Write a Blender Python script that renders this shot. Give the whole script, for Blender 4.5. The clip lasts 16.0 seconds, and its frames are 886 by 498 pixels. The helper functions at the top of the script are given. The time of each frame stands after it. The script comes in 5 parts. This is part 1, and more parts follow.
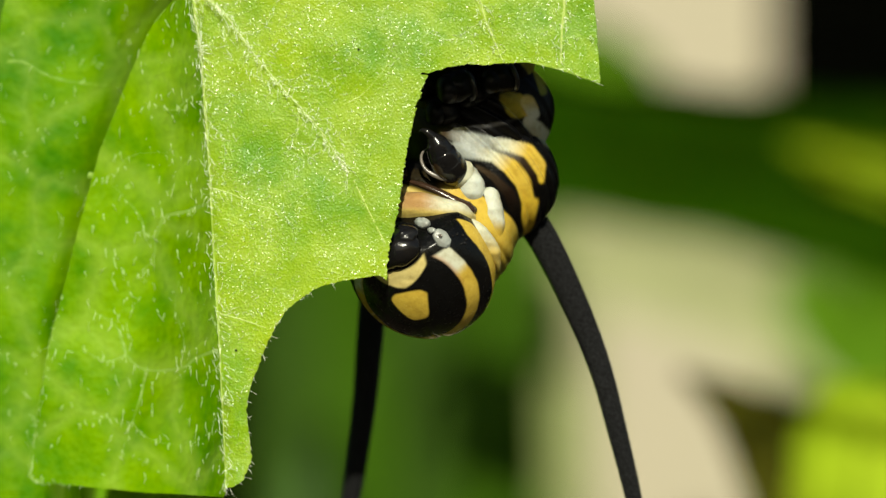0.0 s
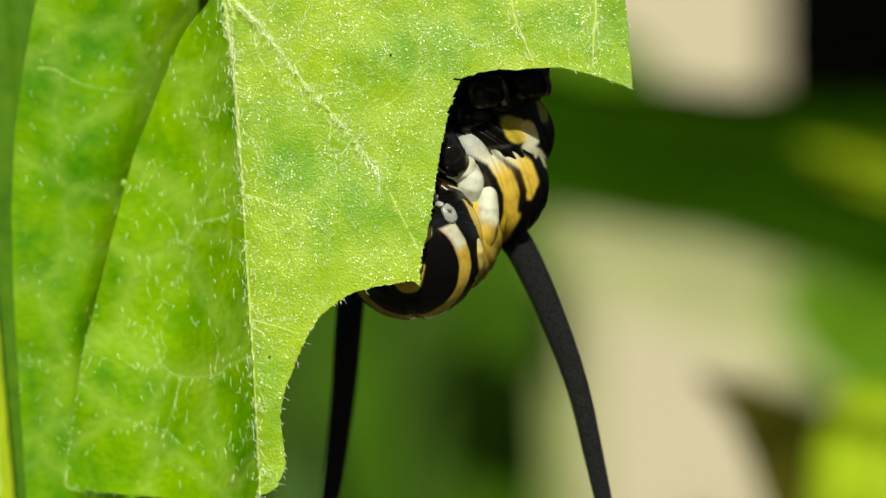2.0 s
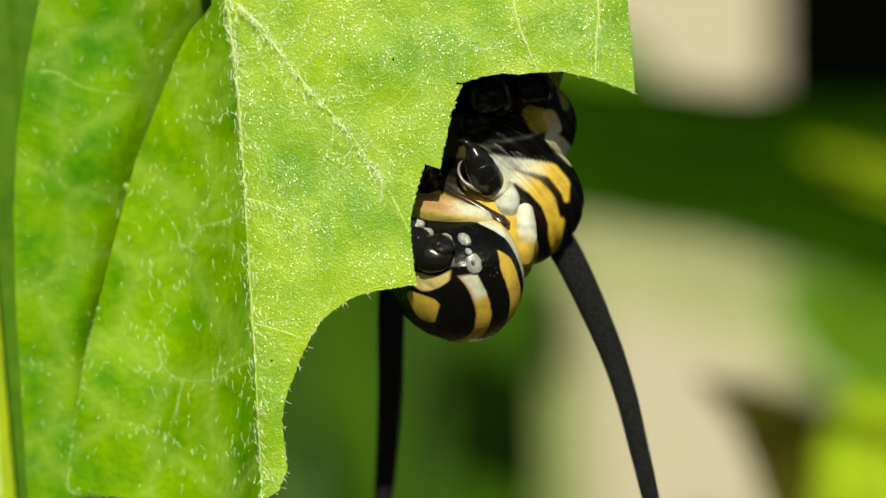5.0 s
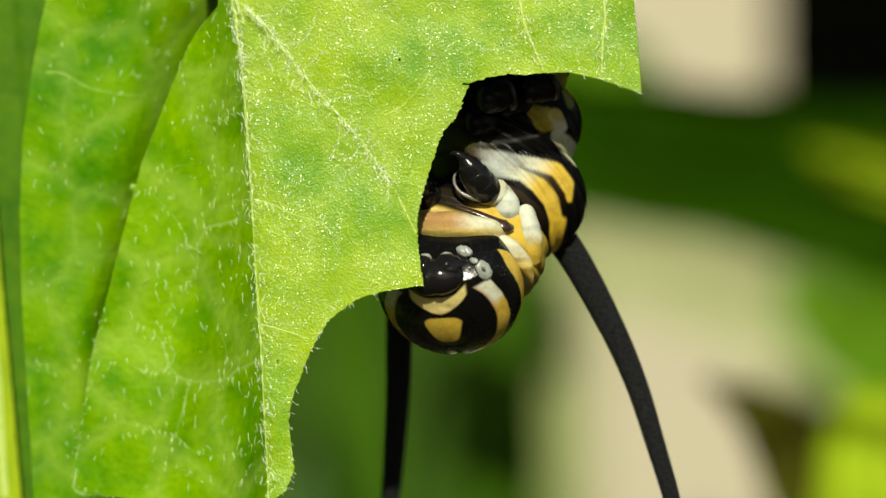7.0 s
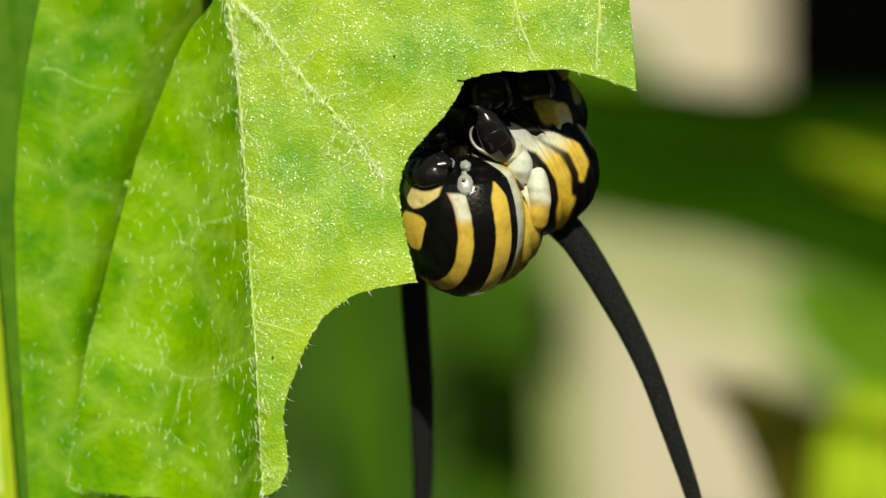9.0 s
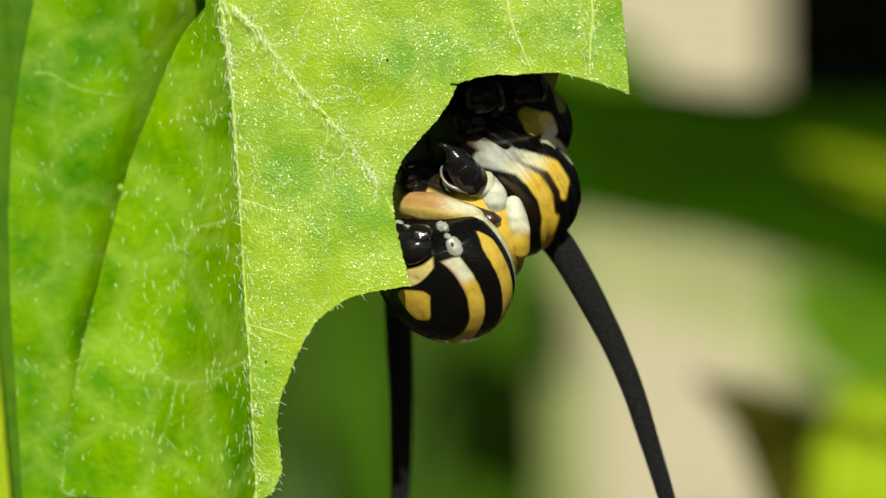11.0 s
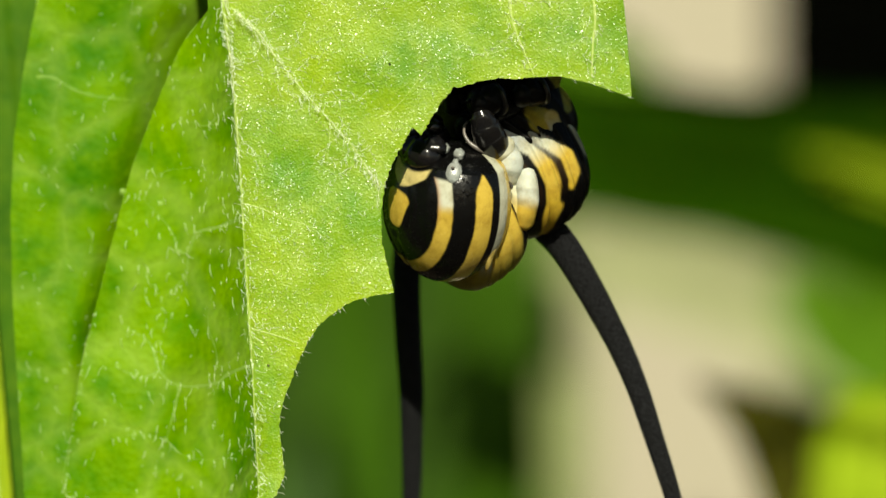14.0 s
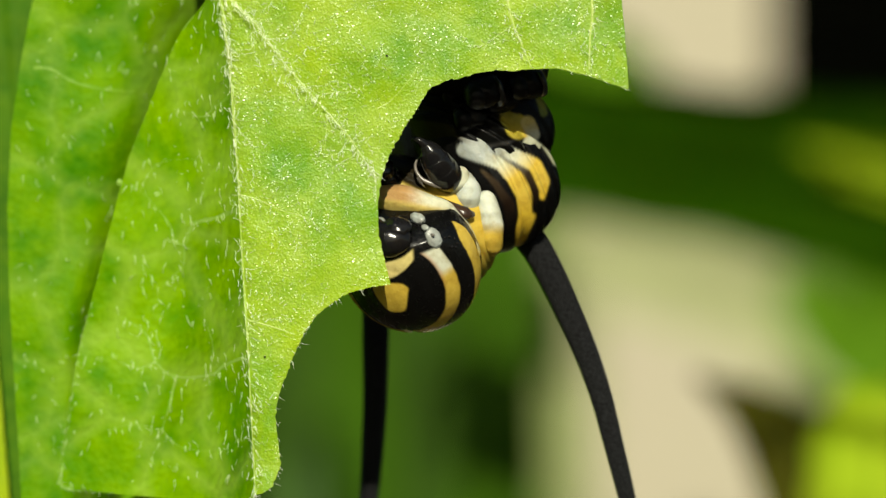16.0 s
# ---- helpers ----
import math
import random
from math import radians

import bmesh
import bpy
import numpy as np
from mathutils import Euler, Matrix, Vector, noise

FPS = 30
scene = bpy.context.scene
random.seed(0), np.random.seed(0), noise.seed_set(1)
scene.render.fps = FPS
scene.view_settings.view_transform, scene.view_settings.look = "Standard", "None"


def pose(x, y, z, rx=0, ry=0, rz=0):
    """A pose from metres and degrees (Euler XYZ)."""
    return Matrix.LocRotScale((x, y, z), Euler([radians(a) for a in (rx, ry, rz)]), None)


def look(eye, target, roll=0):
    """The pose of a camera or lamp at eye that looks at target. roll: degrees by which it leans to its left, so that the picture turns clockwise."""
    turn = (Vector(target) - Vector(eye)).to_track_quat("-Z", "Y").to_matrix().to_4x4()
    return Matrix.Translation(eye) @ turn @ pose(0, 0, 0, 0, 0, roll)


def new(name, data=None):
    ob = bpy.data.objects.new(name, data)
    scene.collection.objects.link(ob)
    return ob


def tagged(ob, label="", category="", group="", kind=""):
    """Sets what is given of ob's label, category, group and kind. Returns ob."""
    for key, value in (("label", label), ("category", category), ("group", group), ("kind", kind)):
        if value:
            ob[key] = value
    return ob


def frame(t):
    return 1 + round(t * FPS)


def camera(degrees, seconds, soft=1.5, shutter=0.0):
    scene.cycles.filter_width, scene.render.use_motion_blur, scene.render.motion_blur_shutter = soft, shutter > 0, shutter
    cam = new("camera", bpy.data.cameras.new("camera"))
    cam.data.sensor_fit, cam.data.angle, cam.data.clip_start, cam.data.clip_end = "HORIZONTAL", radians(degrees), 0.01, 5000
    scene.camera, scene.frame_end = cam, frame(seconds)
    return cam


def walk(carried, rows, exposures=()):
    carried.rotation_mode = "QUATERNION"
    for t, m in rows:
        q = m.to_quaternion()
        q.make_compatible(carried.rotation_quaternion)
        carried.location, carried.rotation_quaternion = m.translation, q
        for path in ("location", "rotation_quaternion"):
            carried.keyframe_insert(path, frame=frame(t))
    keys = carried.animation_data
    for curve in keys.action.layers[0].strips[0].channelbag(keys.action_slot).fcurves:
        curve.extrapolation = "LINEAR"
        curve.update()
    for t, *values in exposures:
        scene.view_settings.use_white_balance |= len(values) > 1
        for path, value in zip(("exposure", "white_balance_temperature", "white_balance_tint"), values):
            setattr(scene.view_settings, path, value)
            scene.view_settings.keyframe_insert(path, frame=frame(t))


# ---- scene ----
MM = 0.001
HEIGHT = 450.0        # the leaf's middle over the ground, mm
REACH = 90.0          # the lens to the leaf, mm

cam = camera(13.92, 16.0, soft=1.3, shutter=0.5)
cam.data.dof.use_dof = True
cam.data.dof.focus_distance = 0.0912
cam.data.dof.aperture_fstop = 62.0
eye = look((0, -REACH * MM, HEIGHT * MM), (0, 0, HEIGHT * MM))
walk(cam, [(0.0, eye), (16.0, eye)], exposures=[(0.0, 0.35, 7200, 0), (16.0, 0.35, 7200, 0)])

# ---- world and sun ----
SUN_FROM = Vector((0.03, -0.95, 0.57)).normalized()
world = bpy.data.worlds.new("sky")
scene.world = world
world.use_nodes = True
wn = world.node_tree.nodes
sky = wn.new("ShaderNodeTexSky")
sky.sky_type, sky.sun_disc = "NISHITA", False
sky.sun_elevation = math.asin(SUN_FROM.z)
sky.sun_rotation = math.atan2(SUN_FROM.x, SUN_FROM.y)
world.node_tree.links.new(sky.outputs[0], wn["Background"].inputs[0])
wn["Background"].inputs[1].default_value = 0.05
lamp = bpy.data.lights.new("sun", "SUN")
lamp.energy, lamp.angle, lamp.color = 5.0, radians(0.5), (1.0, 0.95, 0.86)
new("sun", lamp).matrix_world = look(SUN_FROM * 3, (0, 0, 0))


# ---- plan helpers ----
def at(x, y, z, rx=0, ry=0, rz=0):
    """A pose in millimetres, in a thing's own space."""
    return pose(x * MM, y * MM, z * MM, rx, ry, rz)


def put(x, y, z, rx=0, ry=0, rz=0):
    """A pose in millimetres from the leaf's middle."""
    return pose(x * MM, y * MM, (z + HEIGHT) * MM, rx, ry, rz)


def chart(u, v, d=0.0):
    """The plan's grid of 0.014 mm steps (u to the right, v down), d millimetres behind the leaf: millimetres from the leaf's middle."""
    k = 0.014 * (REACH + d) / REACH
    return Vector(((u - 784) * k, d, (441 - v) * k))


def mesh_of(name, verts, faces, material=None, smooth=True):
    me = bpy.data.meshes.new(name)
    me.from_pydata([tuple(c * MM for c in p) for p in verts], [], faces)
    me.update()
    if smooth:
        me.polygons.foreach_set("use_smooth", [True] * len(me.polygons))
    for m in (material if isinstance(material, (list, tuple)) else [material]):
        if m:
            me.materials.append(m)
    return me


def part(name, me, parent, label="", kind=""):
    ob = new(name, me)
    ob.parent = parent
    return tagged(ob, label=label, kind=kind)


def thing(name, label, category, group=""):
    ob = new(name)
    ob.empty_display_size = 0.002
    ob.matrix_world = put(0, 0, 0)
    return tagged(ob, label=label, category=category, group=group)


def curve_at(points, n):
    """n points along a smooth line through the given ones."""
    pts = [Vector(p) for p in points]
    pts = [2 * pts[0] - pts[1]] + pts + [2 * pts[-1] - pts[-2]]
    out, spans = [], len(pts) - 3
    for i in range(n):
        s = i / (n - 1) * spans
        j = min(int(s), spans - 1)
        f = s - j
        a, b, c, d = pts[j:j + 4]
        out.append(0.5 * ((2 * b) + (c - a) * f + (2 * a - 5 * b + 4 * c - d) * f * f + (3 * b - a - 3 * c + d) * f ** 3))
    return out


def tube(points, radii, sides=10, n=None, flat=1.0, verts=None, faces=None):
    """A tapered tube along points (mm), radii given at its ends or at each point. Appends to verts and faces where given."""
    verts, faces = ([] if verts is None else verts), ([] if faces is None else faces)
    pts = curve_at(points, n) if n else [Vector(p) for p in points]
    n = len(pts)
    start = len(verts)
    x = None
    for i, p in enumerate(pts):
        d = (pts[min(i + 1, n - 1)] - pts[max(i - 1, 0)]).normalized()
        if x is None:
            x = d.orthogonal().normalized()
        x = (x - x.dot(d) * d).normalized()
        y = d.cross(x)
        s = i / (n - 1) * (len(radii) - 1)
        j = min(int(s), len(radii) - 2)
        r = radii[j] + (radii[j + 1] - radii[j]) * (s - j)
        for k in range(sides):
            a = 2 * math.pi * k / sides
            verts.append(p + r * (math.cos(a) * x + flat * math.sin(a) * y))
    for i in range(n - 1):
        for k in range(sides):
            a, b = start + i * sides + k, start + i * sides + (k + 1) % sides
            faces.append((a, b, b + sides, a + sides))
    faces.append(tuple(start + k for k in reversed(range(sides))))
    faces.append(tuple(start + (n - 1) * sides + k for k in range(sides)))
    return verts, faces


def blob(fn, nu=48, nv=32):
    """A closed skin from fn(longitude, colatitude)."""
    verts, faces = [fn(0, 0)], []
    for j in range(1, nv):
        for i in range(nu):
            verts.append(fn(2 * math.pi * i / nu, math.pi * j / nv))
    verts.append(fn(0, math.pi))
    for i in range(nu):
        faces.append((0, 1 + i, 1 + (i + 1) % nu))
        last = 1 + (nv - 2) * nu
        faces.append((len(verts) - 1, last + (i + 1) % nu, last + i))
    for j in range(nv - 2):
        for i in range(nu):
            a, b = 1 + j * nu + i, 1 + j * nu + (i + 1) % nu
            faces.append((a, a + nu, b + nu, b))
    return verts, faces


def paint(me, colours):
    """Coat pattern: one colour a vertex."""
    layer = me.color_attributes.new("coat", "FLOAT_COLOR", "POINT")
    flat = np.ones((len(colours), 4), np.float32)
    flat[:, :3] = colours
    layer.data.foreach_set("color", flat.ravel())
    return me


def smooth_step(a, b, x):
    f = min(max((x - a) / (b - a), 0.0), 1.0)
    return f * f * (3 - 2 * f)


def mix3(a, b, f):
    return tuple(p + (q - p) * f for p, q in zip(a, b))


def inside(p, poly):
    hit, j = False, len(poly) - 1
    for i in range(len(poly)):
        (xi, yi), (xj, yj) = poly[i], poly[j]
        if (yi > p[1]) != (yj > p[1]) and p[0] < (xj - xi) * (p[1] - yi) / (yj - yi) + xi:
            hit = not hit
        j = i
    return hit


def plate(outline, depth, step=7.0, thick=0.16, rough_edge=1.5, chewed=None):
    """A leaf plate: the grid cells inside an outline (grid steps) drawn out to its edge; depth(u, v) in mm. Two skins and a rim."""
    poly = np.array([(p[0], p[1]) for p in outline], float)
    lo, hi = poly.min(0) - step, poly.max(0) + step
    nu, nv = int((hi[0] - lo[0]) / step) + 1, int((hi[1] - lo[1]) / step) + 1
    gu, gv = lo[0] + step * np.arange(nu + 1), lo[1] + step * np.arange(nv + 1)
    cu, cv = np.meshgrid(gu[:-1] + step / 2, gv[:-1] + step / 2, indexing="ij")
    hit = np.zeros(cu.shape, bool)
    j = len(poly) - 1
    for i in range(len(poly)):
        (xi, yi), (xj, yj) = poly[i], poly[j]
        if yi != yj:
            hit ^= ((yi > cv) != (yj > cv)) & (cu < (xj - xi) * (cv - yi) / (yj - yi) + xi)
        j = i
    cells = np.argwhere(hit)
    index, pts, quads = {}, [], []
    for a, b in cells:
        q = []
        for da, db in ((0, 0), (0, 1), (1, 1), (1, 0)):
            key = (a + da, b + db)
            if key not in index:
                index[key] = len(pts)
                pts.append((gu[a + da], gv[b + db]))
            q.append(index[key])
        quads.append(tuple(q))
    edges = {}
    for q in quads:
        for k in range(4):
            e = (q[k], q[(k + 1) % 4])
            edges[e] = edges.get((e[1], e[0]), 0) + 1
            if (e[1], e[0]) in edges:
                edges[(e[1], e[0])] += 1
    rim = [e for e in edges if edges[e] == 1 and (e[1], e[0]) not in edges]
    p0, p1 = poly, np.roll(poly, -1, 0)
    seg = p1 - p0
    ll = (seg ** 2).sum(1) + 1e-9
    for k in {i for e in rim for i in e}:
        p = np.array(pts[k])
        f = np.clip(((p - p0) * seg).sum(1) / ll, 0, 1)
        near = p0 + f[:, None] * seg
        g = near[((near - p) ** 2).sum(1).argmin()]
        w = noise.noise(Vector((g[0] * 0.09, g[1] * 0.09, 3.1))) * rough_edge
        if chewed and chewed(g[0], g[1]):
            w = 3.0 * noise.noise(Vector((g[0] * 0.24, g[1] * 0.24, 0)))
        pts[k] = (g[0] + w, g[1] + w * 0.7)
    front = [chart(u, v, depth(u, v)) for u, v in pts]
    back = [p + Vector((0, thick, 0)) for p in front]
    n = len(pts)
    faces = [q for q in quads] + [tuple(n + i for i in reversed(q)) for q in quads]
    verts = front + back
    for a, b in rim:
        k = len(verts)
        verts += [front[b], front[a], back[a], back[b]]
        faces.append((k, k + 1, k + 2, k + 3))
    return verts, faces


def ball(centre, radii, turn=None, nu=24, nv=16, wob=0.0):
    m = turn or Matrix.Identity(3)
    def fn(lon, col):
        d = Vector((math.sin(col) * math.cos(lon), math.sin(col) * math.sin(lon), math.cos(col)))
        k = 1 + wob * noise.noise(d * 2.2 + Vector(centre))
        return Vector(centre) + m @ Vector((d.x * radii[0] * k, d.y * radii[1] * k, d.z * radii[2] * k))
    return blob(fn, nu, nv)


def hair(verts, faces, root, way, length, radius=0.008, bend=0.35):
    side = way.orthogonal().normalized()
    side = Matrix.Rotation(random.uniform(0, 6.28), 3, way) @ side
    pts = [root, root + way * length * 0.5 + side * length * bend * 0.25, root + way * length * 0.9 + side * length * bend]
    tube(pts, [radius, radius * 0.75, radius * 0.2], 4, None, 1.0, verts, faces)


# ---- materials ----
def nodes_of(name):
    m = bpy.data.materials.new(name)
    m.use_nodes = True
    t = m.node_tree
    return m, t, t.nodes["Principled BSDF"]


def node(t, kind, values=()):
    n = t.nodes.new(kind)
    for k, v in dict(values).items():
        n.inputs[k].default_value = v
    return n


def place(t, scale=1000.0, stretch=(1, 1, 1)):
    """Object coordinates in millimetres."""
    c = node(t, "ShaderNodeTexCoord")
    m = node(t, "ShaderNodeMapping", {"Scale": tuple(scale * s for s in stretch)})
    t.links.new(c.outputs["Object"], m.inputs[0])
    return m.outputs[0]


def ramp(t, source, stops):
    r = node(t, "ShaderNodeValToRGB")
    while len(r.color_ramp.elements) < len(stops):
        r.color_ramp.elements.new(0.5)
    for e, (p, c) in zip(r.color_ramp.elements, stops):
        e.position, e.color = p, (*c, 1) if len(c) == 3 else c
    t.links.new(source, r.inputs[0])
    return r.outputs[0]


def noise_of(t, where, scale, detail=3.0, rough=0.55):
    n = node(t, "ShaderNodeTexNoise", {"Scale": scale, "Detail": detail, "Roughness": rough})
    t.links.new(where, n.inputs["Vector"])
    return n.outputs["Fac"]


def blend(t, fac, a, b, mode="MIX"):
    n = node(t, "ShaderNodeMix")
    n.data_type, n.blend_type = "RGBA", mode
    for k, v in ((0, fac), (6, a), (7, b)):
        if isinstance(v, (int, float)):
            n.inputs[k].default_value = v
        elif isinstance(v, tuple):
            n.inputs[k].default_value = (*v, 1)
        else:
            t.links.new(v, n.inputs[k])
    return n.outputs[2]


def bump(t, height, distance, strength=1.0, under=None):
    b = node(t, "ShaderNodeBump", {"Distance": distance, "Strength": strength})
    t.links.new(height, b.inputs["Height"])
    if under:
        t.links.new(under, b.inputs["Normal"])
    return b.outputs[0]


def leaf_material(name, dark, light, through_colour, through_part=0.3, cell=11.0, gloss=0.42, grit=0.02, shine=0.3, glint=0.0, patch=0.45, net=0.0):
    """Living leaf: two greens in soft patches, fine relief, wax grains that glint, light that comes through."""
    m, t, p = nodes_of(name)
    w = place(t)
    big = noise_of(t, w, patch, 4)
    mid = noise_of(t, w, 2.2, 4, 0.65)
    fine = noise_of(t, w, 9.0, 2)
    base = blend(t, ramp(t, big, [(0.38, (0, 0, 0)), (0.60, (1, 1, 1))]), dark, light)
    base = blend(t, ramp(t, mid, [(0.4, (0, 0, 0)), (0.75, (0.55, 0.55, 0.55))]), base, mix3(light, (0.5, 0.6, 0.02), 0.12))
    base = blend(t, ramp(t, fine, [(0.45, (0, 0, 0)), (0.8, (0.3, 0.3, 0.3))]), base, mix3(dark, (0, 0.02, 0), 0.4))
    quilt = None
    if net:
        # faint network of small veins
        bent = node(t, "ShaderNodeTexNoise", {"Scale": 0.9, "Detail": 2.0})
        t.links.new(w, bent.inputs["Vector"])
        off = node(t, "ShaderNodeVectorMath")
        off.operation = "ADD"
        t.links.new(w, off.inputs[0])
        t.links.new(bent.outputs["Color"], off.inputs[1])
        mesh = node(t, "ShaderNodeTexVoronoi", {"Scale": 0.42, "Randomness": 1.0})
        mesh.feature = "DISTANCE_TO_EDGE"
        t.links.new(off.outputs[0], mesh.inputs["Vector"])
        lines = ramp(t, mesh.outputs["Distance"], [(0.0, (net,) * 3), (0.05, (net * 0.6,) * 3), (0.16, (0, 0, 0))])
        base = blend(t, lines, base, mix3(light, (0.55, 0.65, 0.2), 0.35))
        quilt = bump(t, ramp(t, mesh.outputs["Distance"], [(0.0, (0, 0, 0)), (0.45, (1, 1, 1))]), 0.00012, 0.5)
    t.links.new(base, p.inputs["Base Color"])
    vor = node(t, "ShaderNodeTexVoronoi", {"Scale": cell, "Randomness": 1.0})
    t.links.new(w, vor.inputs["Vector"])
    n1 = bump(t, mid, 0.00005, 0.6, quilt)
    t.links.new(bump(t, vor.outputs["Distance"], grit * MM, 0.5, n1), p.inputs["Normal"])
    p.inputs["Roughness"].default_value = gloss
    p.inputs["Specular IOR Level"].default_value = shine
    if glint:
        # wax grains, each tilted its own way
        zone = ramp(t, noise_of(t, w, 0.7, 3, 0.6), [(0.40, (0.08, 0.08, 0.08)), (0.58, (glint,) * 3)])
        t.links.new(zone, p.inputs["Coat Weight"])
        p.inputs["Coat Roughness"].default_value = 0.23
        p.inputs["Coat IOR"].default_value = 1.45
        grain = node(t, "ShaderNodeTexVoronoi", {"Scale": 60.0, "Randomness": 1.0})
        t.links.new(place(t, 1000.0, (0.62, 1.0, 1.35)), grain.inputs["Vector"])
        tilt = node(t, "ShaderNodeVectorMath", {1: (0.5, 0.5, 0.36)})
        tilt.operation = "SUBTRACT"
        t.links.new(grain.outputs["Color"], tilt.inputs[0])
        wide = node(t, "ShaderNodeVectorMath", {1: (0.78, 0.78, 0.78)})
        wide.operation = "MULTIPLY"
        t.links.new(tilt.outputs[0], wide.inputs[0])
        geo = node(t, "ShaderNodeNewGeometry")
        add = node(t, "ShaderNodeVectorMath")
        add.operation = "ADD"
        t.links.new(geo.outputs["Normal"], add.inputs[0])
        t.links.new(wide.outputs[0], add.inputs[1])
        unit = node(t, "ShaderNodeVectorMath")
        unit.operation = "NORMALIZE"
        t.links.new(add.outputs[0], unit.inputs[0])
        t.links.new(unit.outputs[0], p.inputs["Coat Normal"])
    tr = node(t, "ShaderNodeBsdfTranslucent", {"Color": (*through_colour, 1)})
    mix = node(t, "ShaderNodeMixShader", {0: through_part})
    t.links.new(p.outputs[0], mix.inputs[1])
    t.links.new(tr.outputs[0], mix.inputs[2])
    t.links.new(mix.outputs[0], t.nodes["Material Output"].inputs[0])
    return m


def plain(name, colour, second=None, scale=2.0, rough=0.5, bumpy=0.0, spec=0.5, unit=1000.0, wear=0.4):
    m, t, p = nodes_of(name)
    w = place(t, unit)
    n = noise_of(t, w, scale, 5, 0.6)
    f = noise_of(t, w, scale * 6, 3, 0.6)
    c = blend(t, ramp(t, n, [(0.3, (0, 0, 0)), (0.7, (1, 1, 1))]), colour, second or mix3(colour, (0, 0, 0), 0.3))
    c = blend(t, ramp(t, f, [(0.4, (0, 0, 0)), (0.8, (wear, wear, wear))]), c, mix3(colour, (0, 0, 0), 0.45))
    t.links.new(c, p.inputs["Base Color"])
    p.inputs["Roughness"].default_value = rough
    p.inputs["Specular IOR Level"].default_value = spec
    if bumpy:
        t.links.new(bump(t, f, bumpy * 1.0 / unit, 0.8), p.inputs["Normal"])
    return m


def skin(name, rough=0.3, relief=0.012, scale=14.0, spec=0.5, soft=0.0, wrinkle=0.0):
    """Banded caterpillar skin: the coat's colours with fine relief."""
    m, t, p = nodes_of(name)
    w = place(t)
    a = node(t, "ShaderNodeVertexColor")
    a.layer_name = "coat"
    n = noise_of(t, w, 3.0, 5, 0.65)
    c = blend(t, ramp(t, n, [(0.45, (0, 0, 0)), (0.75, (0.6, 0.6, 0.6))]), a.outputs[0], (0.45, 0.36, 0.22), "MULTIPLY")
    t.links.new(c, p.inputs["Base Color"])
    f = noise_of(t, w, scale, 3, 0.6)
    t.links.new(ramp(t, f, [(0.2, (rough - 0.1,) * 3), (0.8, (rough + 0.15,) * 3)]), p.inputs["Roughness"])
    under = None
    if wrinkle:
        wave = node(t, "ShaderNodeTexWave", {"Scale": 0.9, "Distortion": 5.0, "Detail": 2.0, "Detail Scale": 0.6})
        wave.bands_direction = "Z"
        t.links.new(w, wave.inputs["Vector"])
        under = bump(t, wave.outputs["Fac"], wrinkle * MM, 0.6)
    t.links.new(bump(t, f, relief * MM, 0.8, under), p.inputs["Normal"])
    p.inputs["Specular IOR Level"].default_value = spec
    if soft:
        p.inputs["Subsurface Weight"].default_value = soft
        p.inputs["Subsurface Radius"].default_value = (0.0003, 0.0002, 0.0001)
        p.inputs["Subsurface Scale"].default_value = 1.0
    return m


LEAF_FRONT = leaf_material("leaf_underside", (0.112, 0.275, 0.003), (0.275, 0.41, 0.004), (0.33, 0.55, 0.01), 0.22, 17.0, 0.45, 0.028, 0.25, 0.8, 0.30, 0.22)
LEAF_SIDE = leaf_material("leaf_smooth", (0.064, 0.21, 0.002), (0.165, 0.335, 0.003), (0.25, 0.45, 0.01), 0.22, 5.0, 0.5, 0.035, 0.06, 0.0, 0.5, 0.34)
LEAF_BEHIND = leaf_material("leaf_behind", (0.045, 0.18, 0.002), (0.135, 0.30, 0.003), (0.2, 0.4, 0.01), 0.22, 5.0, 0.5, 0.030, 0.06, 0.0, 0.5, 0.28)
VEIN = plain("vein", (0.31, 0.44, 0.06), (0.45, 0.54, 0.18), 6.0, 0.4, 0.02, 0.3)
VEIN_MID = plain("midrib", (0.27, 0.42, 0.03), (0.42, 0.52, 0.16), 5.0, 0.4, 0.02, 0.3)
VEIN_SOFT = leaf_material("vein_soft", (0.16, 0.335, 0.02), (0.25, 0.42, 0.07), (0.25, 0.45, 0.02), 0.25, 8.0, 0.45, 0.01)
HAIR = plain("leaf_hair", (0.78, 0.82, 0.62), (0.85, 0.88, 0.72), 3.0, 0.25, 0.0, 0.5, 1000.0, 0.1)
HAIR_SOFT = plain("soft_hair", (0.46, 0.59, 0.26), (0.58, 0.69, 0.38), 3.0, 0.35, 0.0, 0.4, 1000.0, 0.1)
HEAD = skin("head_shell", 0.2, 0.012, 8.0, 0.28)
BODY = skin("body_skin", 0.34, 0.02, 11.0, 0.09, 0.15, 0.03)
HORN = plain("black_shell", (0.006, 0.006, 0.007), (0.008, 0.007, 0.006), 3.0, 0.16, 0.004, 0.36)
# darker, duller copy of the black shell: shade under the leaf put into colour
HORN_SHADED = plain("black_shell_shaded", (0.003, 0.003, 0.003), (0.004, 0.0035, 0.003), 3.0, 0.28, 0.02, 0.14)
FILAMENT = plain("filament_skin", (0.003, 0.003, 0.003), (0.028, 0.029, 0.031), 14.0, 0.75, 0.12, 0.12)
PALE = plain("pale_membrane", (0.30, 0.33, 0.31), (0.19, 0.19, 0.17), 2.5, 0.3, 0.01)

